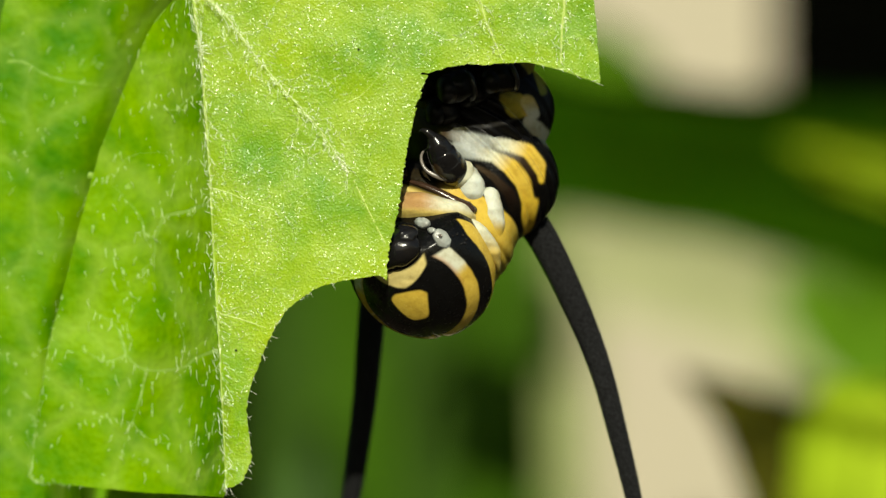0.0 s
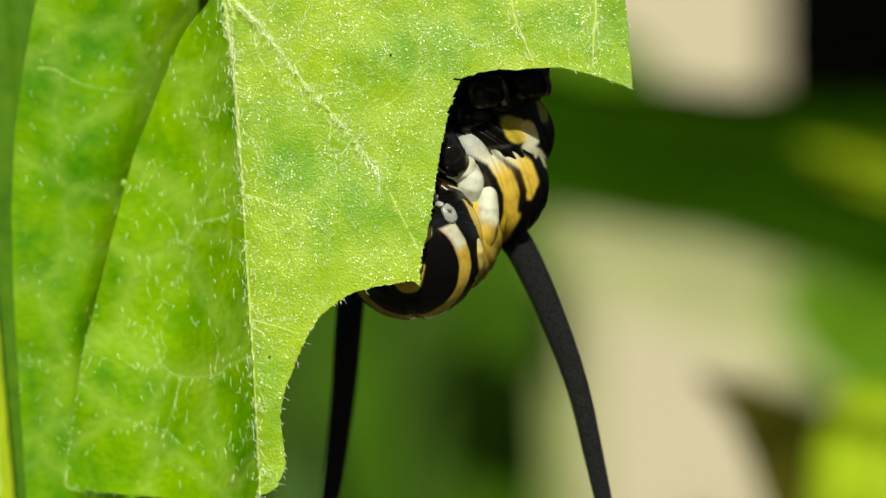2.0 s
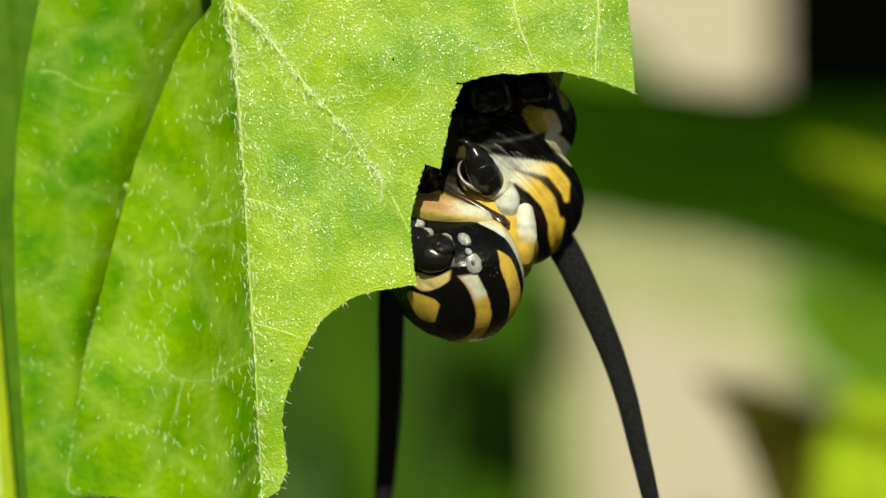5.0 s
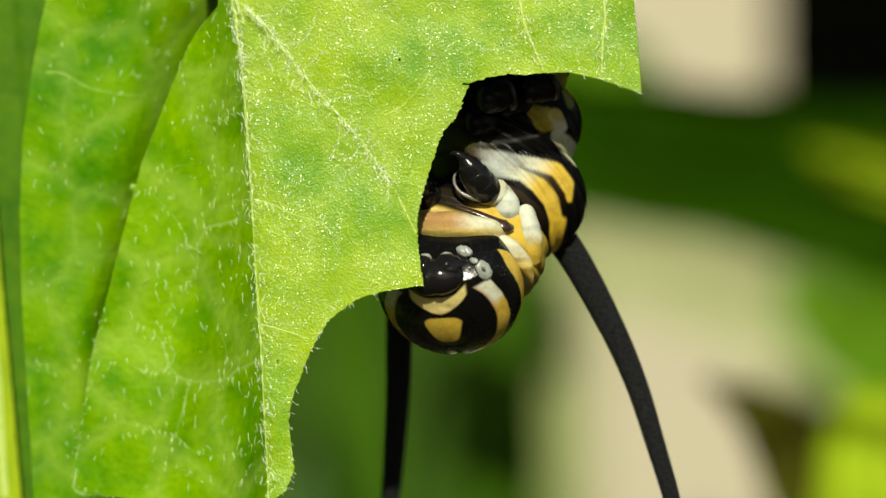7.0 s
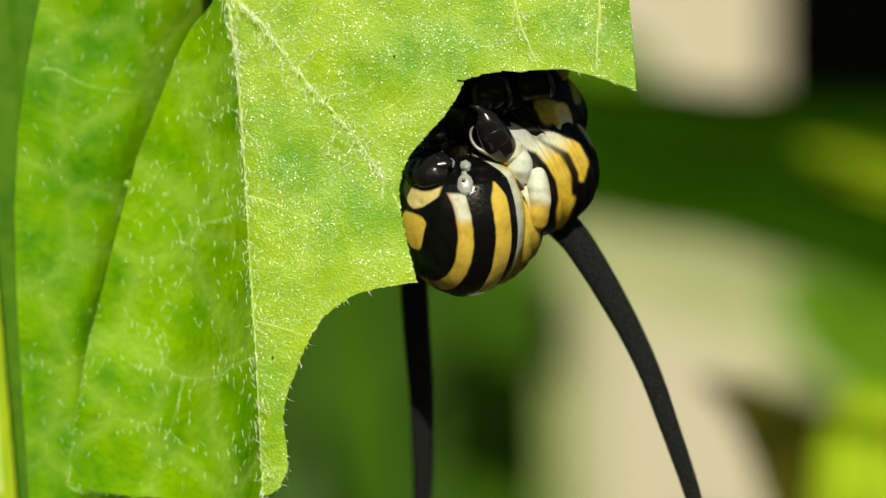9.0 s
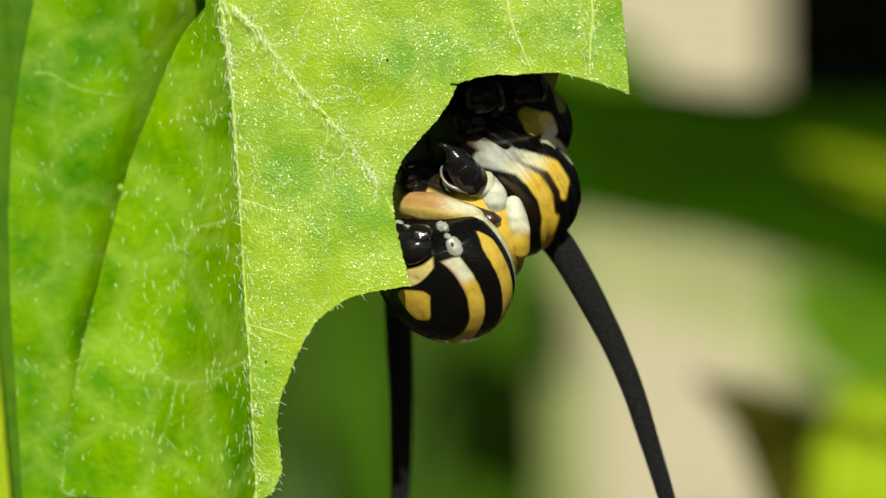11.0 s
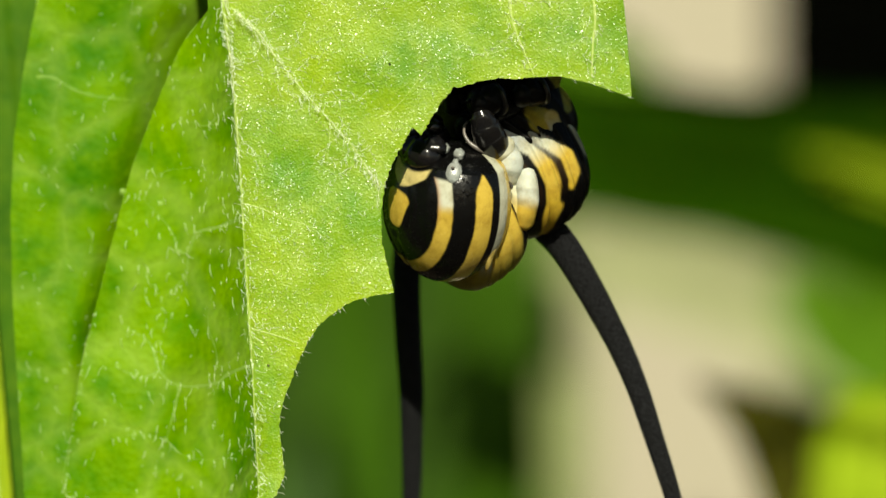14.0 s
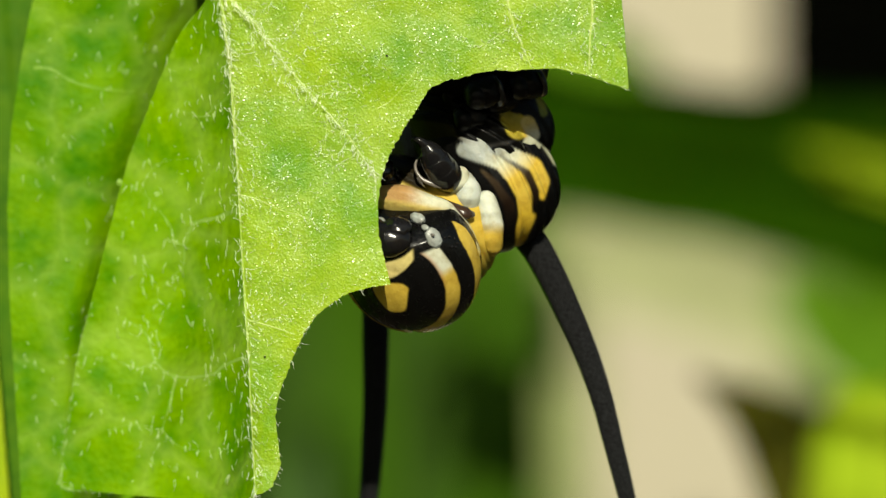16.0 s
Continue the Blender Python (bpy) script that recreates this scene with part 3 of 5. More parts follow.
def head_coat(p):
    z = p.z / HEAD_AXES.z
    x, y, z = Vector((p.x / HEAD_AXES.x, p.y / HEAD_AXES.y, z if z > -0.6 else -0.6 + (z + 0.6) / 0.40)).normalized()
    wob = noise.noise(Vector((x * 4, y * 4, z * 4))) + 0.4 * noise.noise(Vector((x * 14, y * 14, z * 14)))
    ang = math.degrees(math.acos(max(-1.0, min(1.0, y)))) + wob * 0.9
    c = BLACK
    # inner arch: white beside the mouth, yellow to the crown, parted on the crown
    arch = smooth_step(43.2, 45.2, ang) * (1 - smooth_step(56.5, 58.5, ang)) * smooth_step(0.02, 0.05, abs(x)) * smooth_step(-0.52, -0.48, z)
    tone = mix3(mix3(WHITE, CREAM, 0.25), YELLOW, smooth_step(-0.26, -0.08, z + 0.05 * wob))
    tone = mix3(tone, (0.30, 0.13, 0.05), 0.7 * (1 - smooth_step(43.5, 49, ang)) * (1 - smooth_step(-0.2, 0.2, z)))
    c = mix3(c, tone, arch)
    # outer arch, pointed beside the mouth
    half = 9.0 * smooth_step(-0.66, -0.38, z)
    outer = (1 - smooth_step(half - 1.0, half + 1.0, abs(ang - 87.5))) * smooth_step(-0.64, -0.58, z) * smooth_step(0.02, 0.05, abs(x))
    c = mix3(c, mix3(YELLOW, CREAM, 0.25 * smooth_step(0.3, 0.8, z)), outer)
    if y > 0:
        # face shield: a rounded triangle that points to the crown
        w = 0.265 - 0.36 * max(z + 0.10, 0) - 0.5 * max(-0.12 - z, 0)
        edge = 0.05 * math.log(math.exp((abs(x) - w) / 0.05) + math.exp((-0.20 - z) / 0.05) + math.exp((z - 0.27) / 0.05)) if abs(x) < 0.5 and abs(z) < 0.5 else 1.0
        c = mix3(c, mix3(GOLD, CREAM, 0.1), 1 - smooth_step(-0.015, 0.015, edge + 0.012 * wob))
        # pale strip above the lip
        mid = -0.37 - 0.95 * x * x
        strip = abs(z - mid) - (0.115 - 0.14 * abs(x))
        c = mix3(c, mix3(CREAM, YELLOW, 0.35), (1 - smooth_step(-0.02, 0.015, strip)) * (1 - smooth_step(0.36, 0.41, abs(x))))
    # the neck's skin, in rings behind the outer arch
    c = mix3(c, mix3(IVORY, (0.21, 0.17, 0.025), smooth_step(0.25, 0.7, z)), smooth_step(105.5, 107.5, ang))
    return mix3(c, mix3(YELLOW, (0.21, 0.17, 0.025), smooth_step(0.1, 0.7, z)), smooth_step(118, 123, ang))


vs, fs = blob(head_point, 300, 220)
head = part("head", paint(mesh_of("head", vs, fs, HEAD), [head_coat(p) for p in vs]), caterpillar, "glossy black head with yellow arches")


def on_head(x, y, z, lift=0.0):
    """The place on the head's shell in the direction (x, y, z), lifted off it."""
    d = Vector((x, y, z)).normalized()
    return shell(d) + d * lift


def lip_point(lon, col):
    d = Vector((math.sin(col) * math.cos(lon), math.sin(col) * math.sin(lon), math.cos(col)))
    groove = 1 - 0.10 * math.exp(-(d.x / 0.12) ** 2) * max(d.y, 0)
    return Vector((0, 1.02, -1.40)) + Vector((d.x * 0.72, d.y * 0.48, d.z * 0.46)) * groove * (1 + 0.03 * noise.noise(d * 3))


part("lip", mesh_of("lip", *blob(lip_point, 48, 32), HORN), head, "glossy black domed lip")
for sx in (1, -1):
    part("mandible", mesh_of("mandible", *ball((0.34 * sx, 0.88, -1.66), (0.36, 0.32, 0.26), None, 28, 20, 0.2), HORN), head)
    c = on_head(0.66 * sx, 0.50, -0.64)
    turn = Vector((0.66 * sx, 0.55, -0.55)).to_track_quat("Z", "Y").to_matrix()
    socket = part("antenna", mesh_of("antenna", *ball(c, (0.20, 0.27, 0.10), turn, 28, 18, 0.15), PALE), head, "pale feeler base with a dark ringed tip")
    tip = c + turn @ Vector((0.03 * sx, -0.08, 0.07))
    way = turn @ Vector((0, 0.1, 1))
    part("tip", mesh_of("tip", *tube([tip, tip + way * 0.07, tip + way * 0.13], [0.05, 0.045, 0.02], 12), FEELER), socket, "short brown feeler")
    for x, y, z, r in ((0.16, 0.32, -0.94, 0.16), (0.36, 0.20, -0.90, 0.18), (0.50, 0.36, -0.80, 0.10)):
        m = on_head(x * sx, y, z, 0.05)
        part("mouthpart", mesh_of("mouthpart", *ball(m, (r * 1.25, r * 0.8, r * 0.8), Matrix.Rotation(0.5 * sx, 3, "Z"), 24, 18, 0.22), PALE), head, "pale jointed mouthpart")
    for k in range(6):
        a = 0.4 + k * 0.75
        part("eyelet", mesh_of("eyelet", *ball(on_head((0.80 + 0.05 * math.cos(a)) * sx, 0.32 + 0.09 * math.cos(a * 1.3), -0.47 + 0.11 * math.sin(a)), (0.042, 0.042, 0.042), None, 10, 8), HORN), head)


def strokes(uv, base, lines):
    """Coat colours at grid points: soft-edged strokes (points, full widths, colours along the stroke) over a base colour."""
    out = np.array(base, float) * np.ones((len(uv), 1))
    for pts, widths, tones in lines:
        pts, widths, tones = np.array(pts, float), np.array(widths, float), np.array(tones, float)
        best = np.full(len(uv), -1e9)
        tone = np.zeros((len(uv), 3))
        where = np.linspace(0, len(tones) - 1, len(pts))
        at_point = np.stack([np.interp(where, range(len(tones)), tones[:, k]) for k in range(3)], 1) if len(tones) > 1 else np.tile(tones[0], (len(pts), 1))
        for i in range(len(pts) - 1):
            d = pts[i + 1] - pts[i]
            f = np.clip(((uv - pts[i]) @ d) / (d @ d), 0, 1)
            near = pts[i] + f[:, None] * d
            gap = (widths[i] + (widths[i + 1] - widths[i]) * f) / 2 - np.linalg.norm(uv - near, axis=1)
            better = gap > best
            best[better] = gap[better]
            tone[better] = (at_point[i] + f[:, None] * (at_point[i + 1] - at_point[i]))[better]
        m = np.clip((best + 2.5) / 5.0, 0, 1)
        m = (m * m * (3 - 2 * m))[:, None]
        out = out * (1 - m) + tone * m
    return out


# grey-white skin, dimmed to hold the half shade where it curves away
GREY_SHADED = (0.27, 0.29, 0.27)
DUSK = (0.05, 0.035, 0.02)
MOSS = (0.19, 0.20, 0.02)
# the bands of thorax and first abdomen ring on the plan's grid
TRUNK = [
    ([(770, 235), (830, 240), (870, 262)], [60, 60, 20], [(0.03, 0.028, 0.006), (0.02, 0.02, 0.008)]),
    ([(838, 268), (880, 279), (915, 284), (950, 290), (985, 302), (1004, 325), (1010, 352)], [14, 22, 22, 26, 30, 26, 10], [DUSK, GREY_SHADED, GREY_SHADED, IVORY, YELLOW, YELLOW, GOLD]),
    ([(858, 296), (890, 302), (925, 308), (955, 325), (978, 355), (989, 390), (986, 425), (970, 462)], [26, 24, 22, 28, 32, 30, 24, 12], [GREY_SHADED, GREY_SHADED, IVORY, YELLOW, YELLOW, GOLD, GOLD, YELLOW]),
    ([(900, 291), (948, 302), (975, 315), (996, 345), (1000, 380)], [2, 6, 13, 14, 8], [GREY_SHADED, DUSK, BROWN, BLACK]),
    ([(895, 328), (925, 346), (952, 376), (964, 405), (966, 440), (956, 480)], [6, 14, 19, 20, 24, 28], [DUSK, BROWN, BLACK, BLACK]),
    # sheen along the black fold, painted as a thin grey stroke
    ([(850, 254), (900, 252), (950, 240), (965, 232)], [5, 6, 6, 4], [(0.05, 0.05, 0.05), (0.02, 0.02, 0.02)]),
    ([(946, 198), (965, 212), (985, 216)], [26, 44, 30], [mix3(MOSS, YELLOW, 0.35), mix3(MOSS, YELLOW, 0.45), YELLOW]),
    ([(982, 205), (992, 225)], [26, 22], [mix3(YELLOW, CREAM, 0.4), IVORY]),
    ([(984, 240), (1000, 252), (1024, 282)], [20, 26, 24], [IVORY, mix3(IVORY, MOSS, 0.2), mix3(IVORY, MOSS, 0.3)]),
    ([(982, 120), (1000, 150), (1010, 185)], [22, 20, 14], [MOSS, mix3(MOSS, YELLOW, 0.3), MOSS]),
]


def segment(name, radius, half, rest, coat, folds=(), label="", squash=1.0, power=2.6, deep=1.5, fine=(220, 150)):
    """One body ring: local Z to the head, X to the back. rest: its place where the coat's plan is drawn; coat(s, a, uv): s along, a from the back (0) to the belly (pi)."""
    def fn(lon, col):
        s = math.cos(col)
        e = (1 - abs(s) ** power) ** (1 / power) if abs(s) < 1 else 0.0
        z = math.copysign(abs(s) ** 0.9, s) if s else 0.0
        r = radius * e
        for f, w, d in folds:
            r *= 1 - d * math.exp(-((z - f + 0.03 * math.sin(lon * 3 + f * 9)) / w) ** 2)
        r *= 1 + 0.018 * noise.noise(Vector((math.cos(lon) * 1.5, math.sin(lon) * 1.5, z * 4 + radius)))
        return Vector((r * math.cos(lon) * (deep if math.cos(lon) < 0 else 1.0), r * squash * math.sin(lon), z * half))
    vs, fs = blob(fn, *fine)
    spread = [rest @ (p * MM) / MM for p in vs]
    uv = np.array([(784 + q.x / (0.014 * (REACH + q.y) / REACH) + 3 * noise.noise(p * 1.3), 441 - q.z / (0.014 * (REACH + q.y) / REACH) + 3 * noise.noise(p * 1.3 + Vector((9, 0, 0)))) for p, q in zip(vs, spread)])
    s = np.array([p.z / half + 0.03 * noise.noise(p * 1.7) for p in vs])
    a = np.array([abs(math.atan2(p.y / squash, p.x)) for p in vs])
    return part(name, paint(mesh_of(name, vs, fs, BODY), coat(s, a, uv)), caterpillar, label)


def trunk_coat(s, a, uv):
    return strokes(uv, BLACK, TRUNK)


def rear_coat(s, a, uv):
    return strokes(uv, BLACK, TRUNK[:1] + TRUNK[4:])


def ease(a, b, x):
    f = np.clip((x - a) / (b - a), 0, 1)
    return (f * f * (3 - 2 * f))[:, None]


def collar_coat(s, a, uv):
    dull = np.array((0.21, 0.17, 0.025))
    c = np.tile(np.array(YELLOW), (len(s), 1))
    c = c + (np.array(IVORY) - c) * ease(0.40, 0.48, s)
    c = c + (np.array(mix3(YELLOW, MOSS, 0.3)) - c) * ease(0.64, 0.70, s)
    c = c + (np.array((0.04, 0.036, 0.009)) - c) * ease(0.77, 0.80, s) * (1 - ease(1.5, 1.9, a))
    c = dull + (c - dull) * ease(0.35, 1.05, a)
    front = ease(-0.05, 0.10, s)
    c = c + (np.array(mix3(YELLOW, CREAM, 0.5)) - c) * ease(1.6, 2.0, a) * front
    c = c + (np.array((0.012, 0.009, 0.004)) - c) * ease(2.0, 2.3, a) * (1 - front)
    return c + (np.array(BLACK) - c) * ease(-0.40, -0.48, s)


def belt_coat(s, a, uv):
    c = np.where((np.abs(s - 0.1) > 0.5)[:, None], np.array(BLACK), np.where((s < 0.1)[:, None], np.array(YELLOW), np.array(WHITE)))
    return c + (np.array(BROWN) - c) * ease(2.0, 2.4, a)


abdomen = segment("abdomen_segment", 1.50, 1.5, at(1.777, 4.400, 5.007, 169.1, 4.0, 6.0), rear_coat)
for k in range(4):
    c = chart(900 - 12 * k, -60 - 150 * k, 4.2 - 0.35 * k)
    ob = segment("abdomen_segment", 1.62 - 0.06 * k, 1.35, at(0, 0, 0), belt_coat, [(0.6, 0.06, 0.05)], deep=1.1, fine=(90, 70))
    ob.matrix_basis = at(c.x, c.y, c.z, 170, 4, 6)
    for sx in (-1, 1):
        pv, pf = tube([(c.x - 0.5, c.y - 0.9, c.z + 0.5 * sx), (c.x - 0.7, c.y - 1.9, c.z + 0.55 * sx), (c.x - 0.75, 0.45, c.z + 0.6 * sx), (c.x - 0.75, 0.02, c.z + 0.6 * sx)], [0.5, 0.42, 0.36, 0.42], 14, 10)
        part("proleg", mesh_of("proleg", pv, pf, HORN), caterpillar)
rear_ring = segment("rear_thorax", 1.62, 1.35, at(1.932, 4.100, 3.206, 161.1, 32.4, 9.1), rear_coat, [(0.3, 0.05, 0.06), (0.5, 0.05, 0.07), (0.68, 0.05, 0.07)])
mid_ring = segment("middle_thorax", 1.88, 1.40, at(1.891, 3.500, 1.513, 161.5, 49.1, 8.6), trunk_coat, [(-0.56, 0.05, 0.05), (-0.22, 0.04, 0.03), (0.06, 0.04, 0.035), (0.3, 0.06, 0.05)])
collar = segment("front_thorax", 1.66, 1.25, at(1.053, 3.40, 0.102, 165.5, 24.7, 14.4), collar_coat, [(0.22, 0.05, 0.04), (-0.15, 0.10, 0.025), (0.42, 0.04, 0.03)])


LEG_AT = Vector((1.196, 1.550, 1.495))


def from_plan(rows, origin):
    """Points (mm, from the origin) for rows of (u, v, depth)."""
    return [chart(u, v, d) - origin for u, v, d in rows]


def painted(name, parent, rows, radii, origin, tone, label="", flat=1.0):
    """A soft swelling of the skin along plan rows; tone(u, v) gives its colour."""
    vs, fs = tube(from_plan(rows, origin), [0.02, *radii[1:-1], 0.02], 28, 40, flat)
    vs = [p + 0.05 * noise.noise_vector(p * 1.8) for p in vs]
    cols = []
    for p in vs:
        q = p + origin
        k = 0.014 * (REACH + q.y) / REACH
        cols.append(tone(784 + q.x / k, 441 - q.z / k))
    return part(name, paint(mesh_of(name, vs, fs, BODY), cols), parent, label)


SHEEN = plain("brown_plate", (0.045, 0.022, 0.012), (0.02, 0.012, 0.008), 2.0, 0.25, 0.01)
leg_rows = [(872, 346, 1.75), (862, 338, 1.40), (852, 326, 1.10), (847, 320, 1.00), (840, 309, 0.85), (836, 303, 0.80), (830, 292, 0.70), (826, 286, 0.66), (820, 279, 0.62)]
leg_me = mesh_of("thoracic_leg", *tube(from_plan(leg_rows, LEG_AT), [0.34, 0.42, 0.415, 0.38, 0.33, 0.26, 0.15], 30, 72), HORN)
leg = part("thoracic_leg", leg_me, caterpillar, "glossy black jointed leg with a hooked claw")
part("claw", mesh_of("claw", *tube(from_plan([(822, 281, 0.62), (812, 273, 0.55), (802, 270, 0.55), (796, 273, 0.60)], LEG_AT), [0.14, 0.10, 0.06, 0.02], 14, 14), HORN), leg)
part("cuff", mesh_of("cuff", *tube(from_plan([(812, 300, 1.25), (804, 312, 1.15), (806, 328, 1.05), (818, 342, 1.0), (838, 350, 1.0), (860, 356, 1.1)], LEG_AT), [0.012, 0.035, 0.04, 0.05, 0.07, 0.04], 12, 30), FEELER), leg, "pale ring of skin at the leg's base")
painted("fold", leg, [(850, 345, 1.75), (866, 342, 1.45), (884, 340, 1.55), (896, 345, 1.8)], [0.25, 0.36, 0.32, 0.2], LEG_AT, lambda u, v: mix3((0.30, 0.30, 0.14), IVORY, smooth_step(860, 884, u)), "ivory skin fold beside the leg")
painted("fold", leg, [(872, 326, 1.9), (884, 342, 1.62), (896, 364, 1.62), (900, 386, 1.8), (896, 402, 2.1)], [0.20, 0.33, 0.35, 0.30, 0.16], LEG_AT, lambda u, v: mix3(WHITE, IVORY, smooth_step(370, 395, v)), "white skin fold beside the leg")
painted("fold", leg, [(921, 358, 2.1), (931, 376, 1.80), (937, 400, 1.72), (941, 430, 1.80), (943, 458, 2.0), (936, 482, 2.6)], [0.12, 0.26, 0.28, 0.29, 0.26, 0.14], LEG_AT, lambda u, v: mix3(mix3(WHITE, IVORY, 0.3), YELLOW, smooth_step(412, 440, v)), "skin fold that turns from white to yellow")
painted("fold", leg, [(888, 392, 2.1), (910, 404, 1.95), (922, 428, 1.95), (930, 458, 2.1), (930, 480, 2.6)], [0.14, 0.28, 0.30, 0.26, 0.12], LEG_AT, lambda u, v: mix3(IVORY, mix3(YELLOW, CREAM, 0.4), smooth_step(405, 440, v)), "ivory to yellow skin fold")
part("plate", mesh_of("plate", *tube(from_plan([(770, 362, 1.7), (800, 364, 1.40), (835, 374, 1.25), (870, 388, 1.20), (893, 400, 1.15), (908, 403, 1.3)], LEG_AT), [0.04, 0.07, 0.09, 0.11, 0.19, 0.08], 18, 30, 0.7), SHEEN), leg, "dark brown shiny plate under the leg")
# the leg of the same pair on the other side
far_rows = [(778, 372, 2.4), (762, 358, 1.9), (752, 342, 1.5), (748, 335, 1.42), (742, 322, 1.2), (738, 314, 1.1)]
far_leg = part("thoracic_leg", mesh_of("thoracic_leg", *tube(from_plan(far_rows, LEG_AT), [0.38, 0.42, 0.40, 0.32, 0.34, 0.14], 26, 50), HORN), caterpillar, "glossy black jointed leg in the leaf's shade")
part("claw", mesh_of("claw", *tube(from_plan([(739, 316, 1.1), (735, 306, 1.0), (738, 298, 1.0)], LEG_AT), [0.12, 0.08, 0.02], 12, 10), HORN), far_leg)

COLLAR_REST = at(1.053, 3.40, 0.102, 165.5, 24.7, 14.4)


def collar_fold(rows, radii, tone, label):
    ob = painted("fold", collar, rows, radii, Vector((0, 0, 0)), tone, label)
    ob.matrix_parent_inverse = COLLAR_REST.inverted()


collar_fold([(725, 404, 2.6), (752, 400, 1.9), (790, 400, 1.55), (835, 402, 1.5), (875, 410, 1.75), (905, 426, 2.5)], [0.22, 0.32, 0.36, 0.33, 0.26, 0.12], lambda u, v: mix3(mix3((0.34, 0.20, 0.08), IVORY, smooth_step(795, 845, u)), mix3(YELLOW, CREAM, 0.35 + 0.4 * smooth_step(840, 880, u)), smooth_step(400, 410, v)), "orange-brown and yellow fold of the throat")
collar_fold([(730, 425, 2.6), (770, 424, 1.95), (820, 425, 1.80), (870, 426, 1.75), (905, 440, 1.75), (932, 470, 1.95), (940, 505, 2.4)], [0.16, 0.22, 0.24, 0.22, 0.22, 0.20, 0.12], lambda u, v: mix3(mix3(mix3(YELLOW, CREAM, 0.5), IVORY, smooth_step(800, 880, u)), mix3(YELLOW, CREAM, 0.3), smooth_step(440, 475, v)), "ivory and yellow fold behind the head")
# dark belly; higher up, under the leaf, legs in the shell darkened for shade
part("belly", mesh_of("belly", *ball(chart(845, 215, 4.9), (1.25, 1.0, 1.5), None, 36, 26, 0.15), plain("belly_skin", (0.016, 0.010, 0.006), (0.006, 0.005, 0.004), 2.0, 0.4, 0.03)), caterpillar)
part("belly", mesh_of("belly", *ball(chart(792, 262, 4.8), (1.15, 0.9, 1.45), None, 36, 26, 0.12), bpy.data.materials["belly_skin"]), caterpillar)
rnd = random.Random(21)
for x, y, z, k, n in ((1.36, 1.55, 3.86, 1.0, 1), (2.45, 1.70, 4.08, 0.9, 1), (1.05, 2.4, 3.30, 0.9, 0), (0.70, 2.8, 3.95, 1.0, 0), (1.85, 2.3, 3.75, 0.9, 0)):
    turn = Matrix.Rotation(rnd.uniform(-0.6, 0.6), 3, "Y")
    upper = part("upper_leg", mesh_of("upper_leg", *ball((x, y, z), (0.52 * k, 0.46 * k, 0.42 * k), turn, 30, 22, 0.12), HORN_SHADED), caterpillar)
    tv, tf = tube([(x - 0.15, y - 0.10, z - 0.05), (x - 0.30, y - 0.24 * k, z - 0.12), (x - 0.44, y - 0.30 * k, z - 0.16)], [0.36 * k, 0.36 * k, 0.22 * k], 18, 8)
    part("joint", mesh_of("joint", tv, tf, HORN_SHADED), upper)
    if n:
        part("cuff", mesh_of("cuff", *tube([(x + 0.22, y + 0.0, z + 0.02), (x + 0.30, y + 0.04, z + 0.05)], [0.43 * k, 0.44 * k], 24), RING), upper, "greyish ring at the leg's base")

right_points = [(-40, -45), (0, 0), (34, 55), (66, 115), (100, 185), (130, 260), (155, 340), (187, 447), (210, 540), (214, 590)]
vs, fs = tube([Vector((u * 0.0145, 0.25 - 0.0006 * v, -v * 0.0145)) for u, v in right_points], [0.44, 0.40, 0.375, 0.35, 0.315, 0.285, 0.26, 0.225, 0.17, 0.08], 18, 50)
fil_near = part("filament", mesh_of("filament", vs, fs, FILAMENT), caterpillar, "long matt black thread-like horn")
left_points = [(6, -190), (-2, -110), (0, 0), (3, 100), (2, 200), (0, 282), (-8, 380), (-12, 440)]
vs, fs = tube([Vector((u * 0.0146, 0.0055 * max(v, 0), -v * 0.0146)) for u, v in left_points], [0.44, 0.38, 0.36, 0.33, 0.30, 0.27, 0.20, 0.08], 18, 44)
fil_far = part("filament", mesh_of("filament", vs, fs, FILAMENT), caterpillar, "long matt black thread-like horn")

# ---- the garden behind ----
# near-black green: the broad leaf's shade is in this colour
BLADE_SHADED = leaf_material("blade_shaded", (0.0008, 0.014, 0.0004), (0.0022, 0.029, 0.0008), (0.006, 0.05, 0.001), 0.12, 0.05, 0.9, 0.03, 0.0)
BLADE_LIGHT = leaf_material("blade_light", (0.22, 0.33, 0.012), (0.30, 0.41, 0.02), (0.3, 0.5, 0.01), 0.2, 0.3, 0.7, 0.03, 0.1)
BLADE_PALE = leaf_material("blade_pale", (0.265, 0.285, 0.15), (0.32, 0.33, 0.18), (0.4, 0.45, 0.2), 0.15, 0.3, 0.8, 0.03, 0.1)
BLADE_OLIVE = leaf_material("blade_olive", (0.13, 0.20, 0.006), (0.19, 0.27, 0.009), (0.2, 0.3, 0.01), 0.2, 0.3, 0.7, 0.03, 0.1)
BLADE_DRY = leaf_material("blade_dry", (0.02, 0.028, 0.002), (0.04, 0.035, 0.004), (0.05, 0.06, 0.004), 0.15, 0.3, 0.8, 0.03, 0.05)
BLADE_FRESH = leaf_material("blade_fresh", (0.055, 0.15, 0.005), (0.09, 0.20, 0.010), (0.15, 0.3, 0.01), 0.25, 0.3, 0.8, 0.03, 0.08)
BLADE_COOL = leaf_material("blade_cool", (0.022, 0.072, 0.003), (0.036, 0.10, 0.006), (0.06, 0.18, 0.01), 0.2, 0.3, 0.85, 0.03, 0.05)
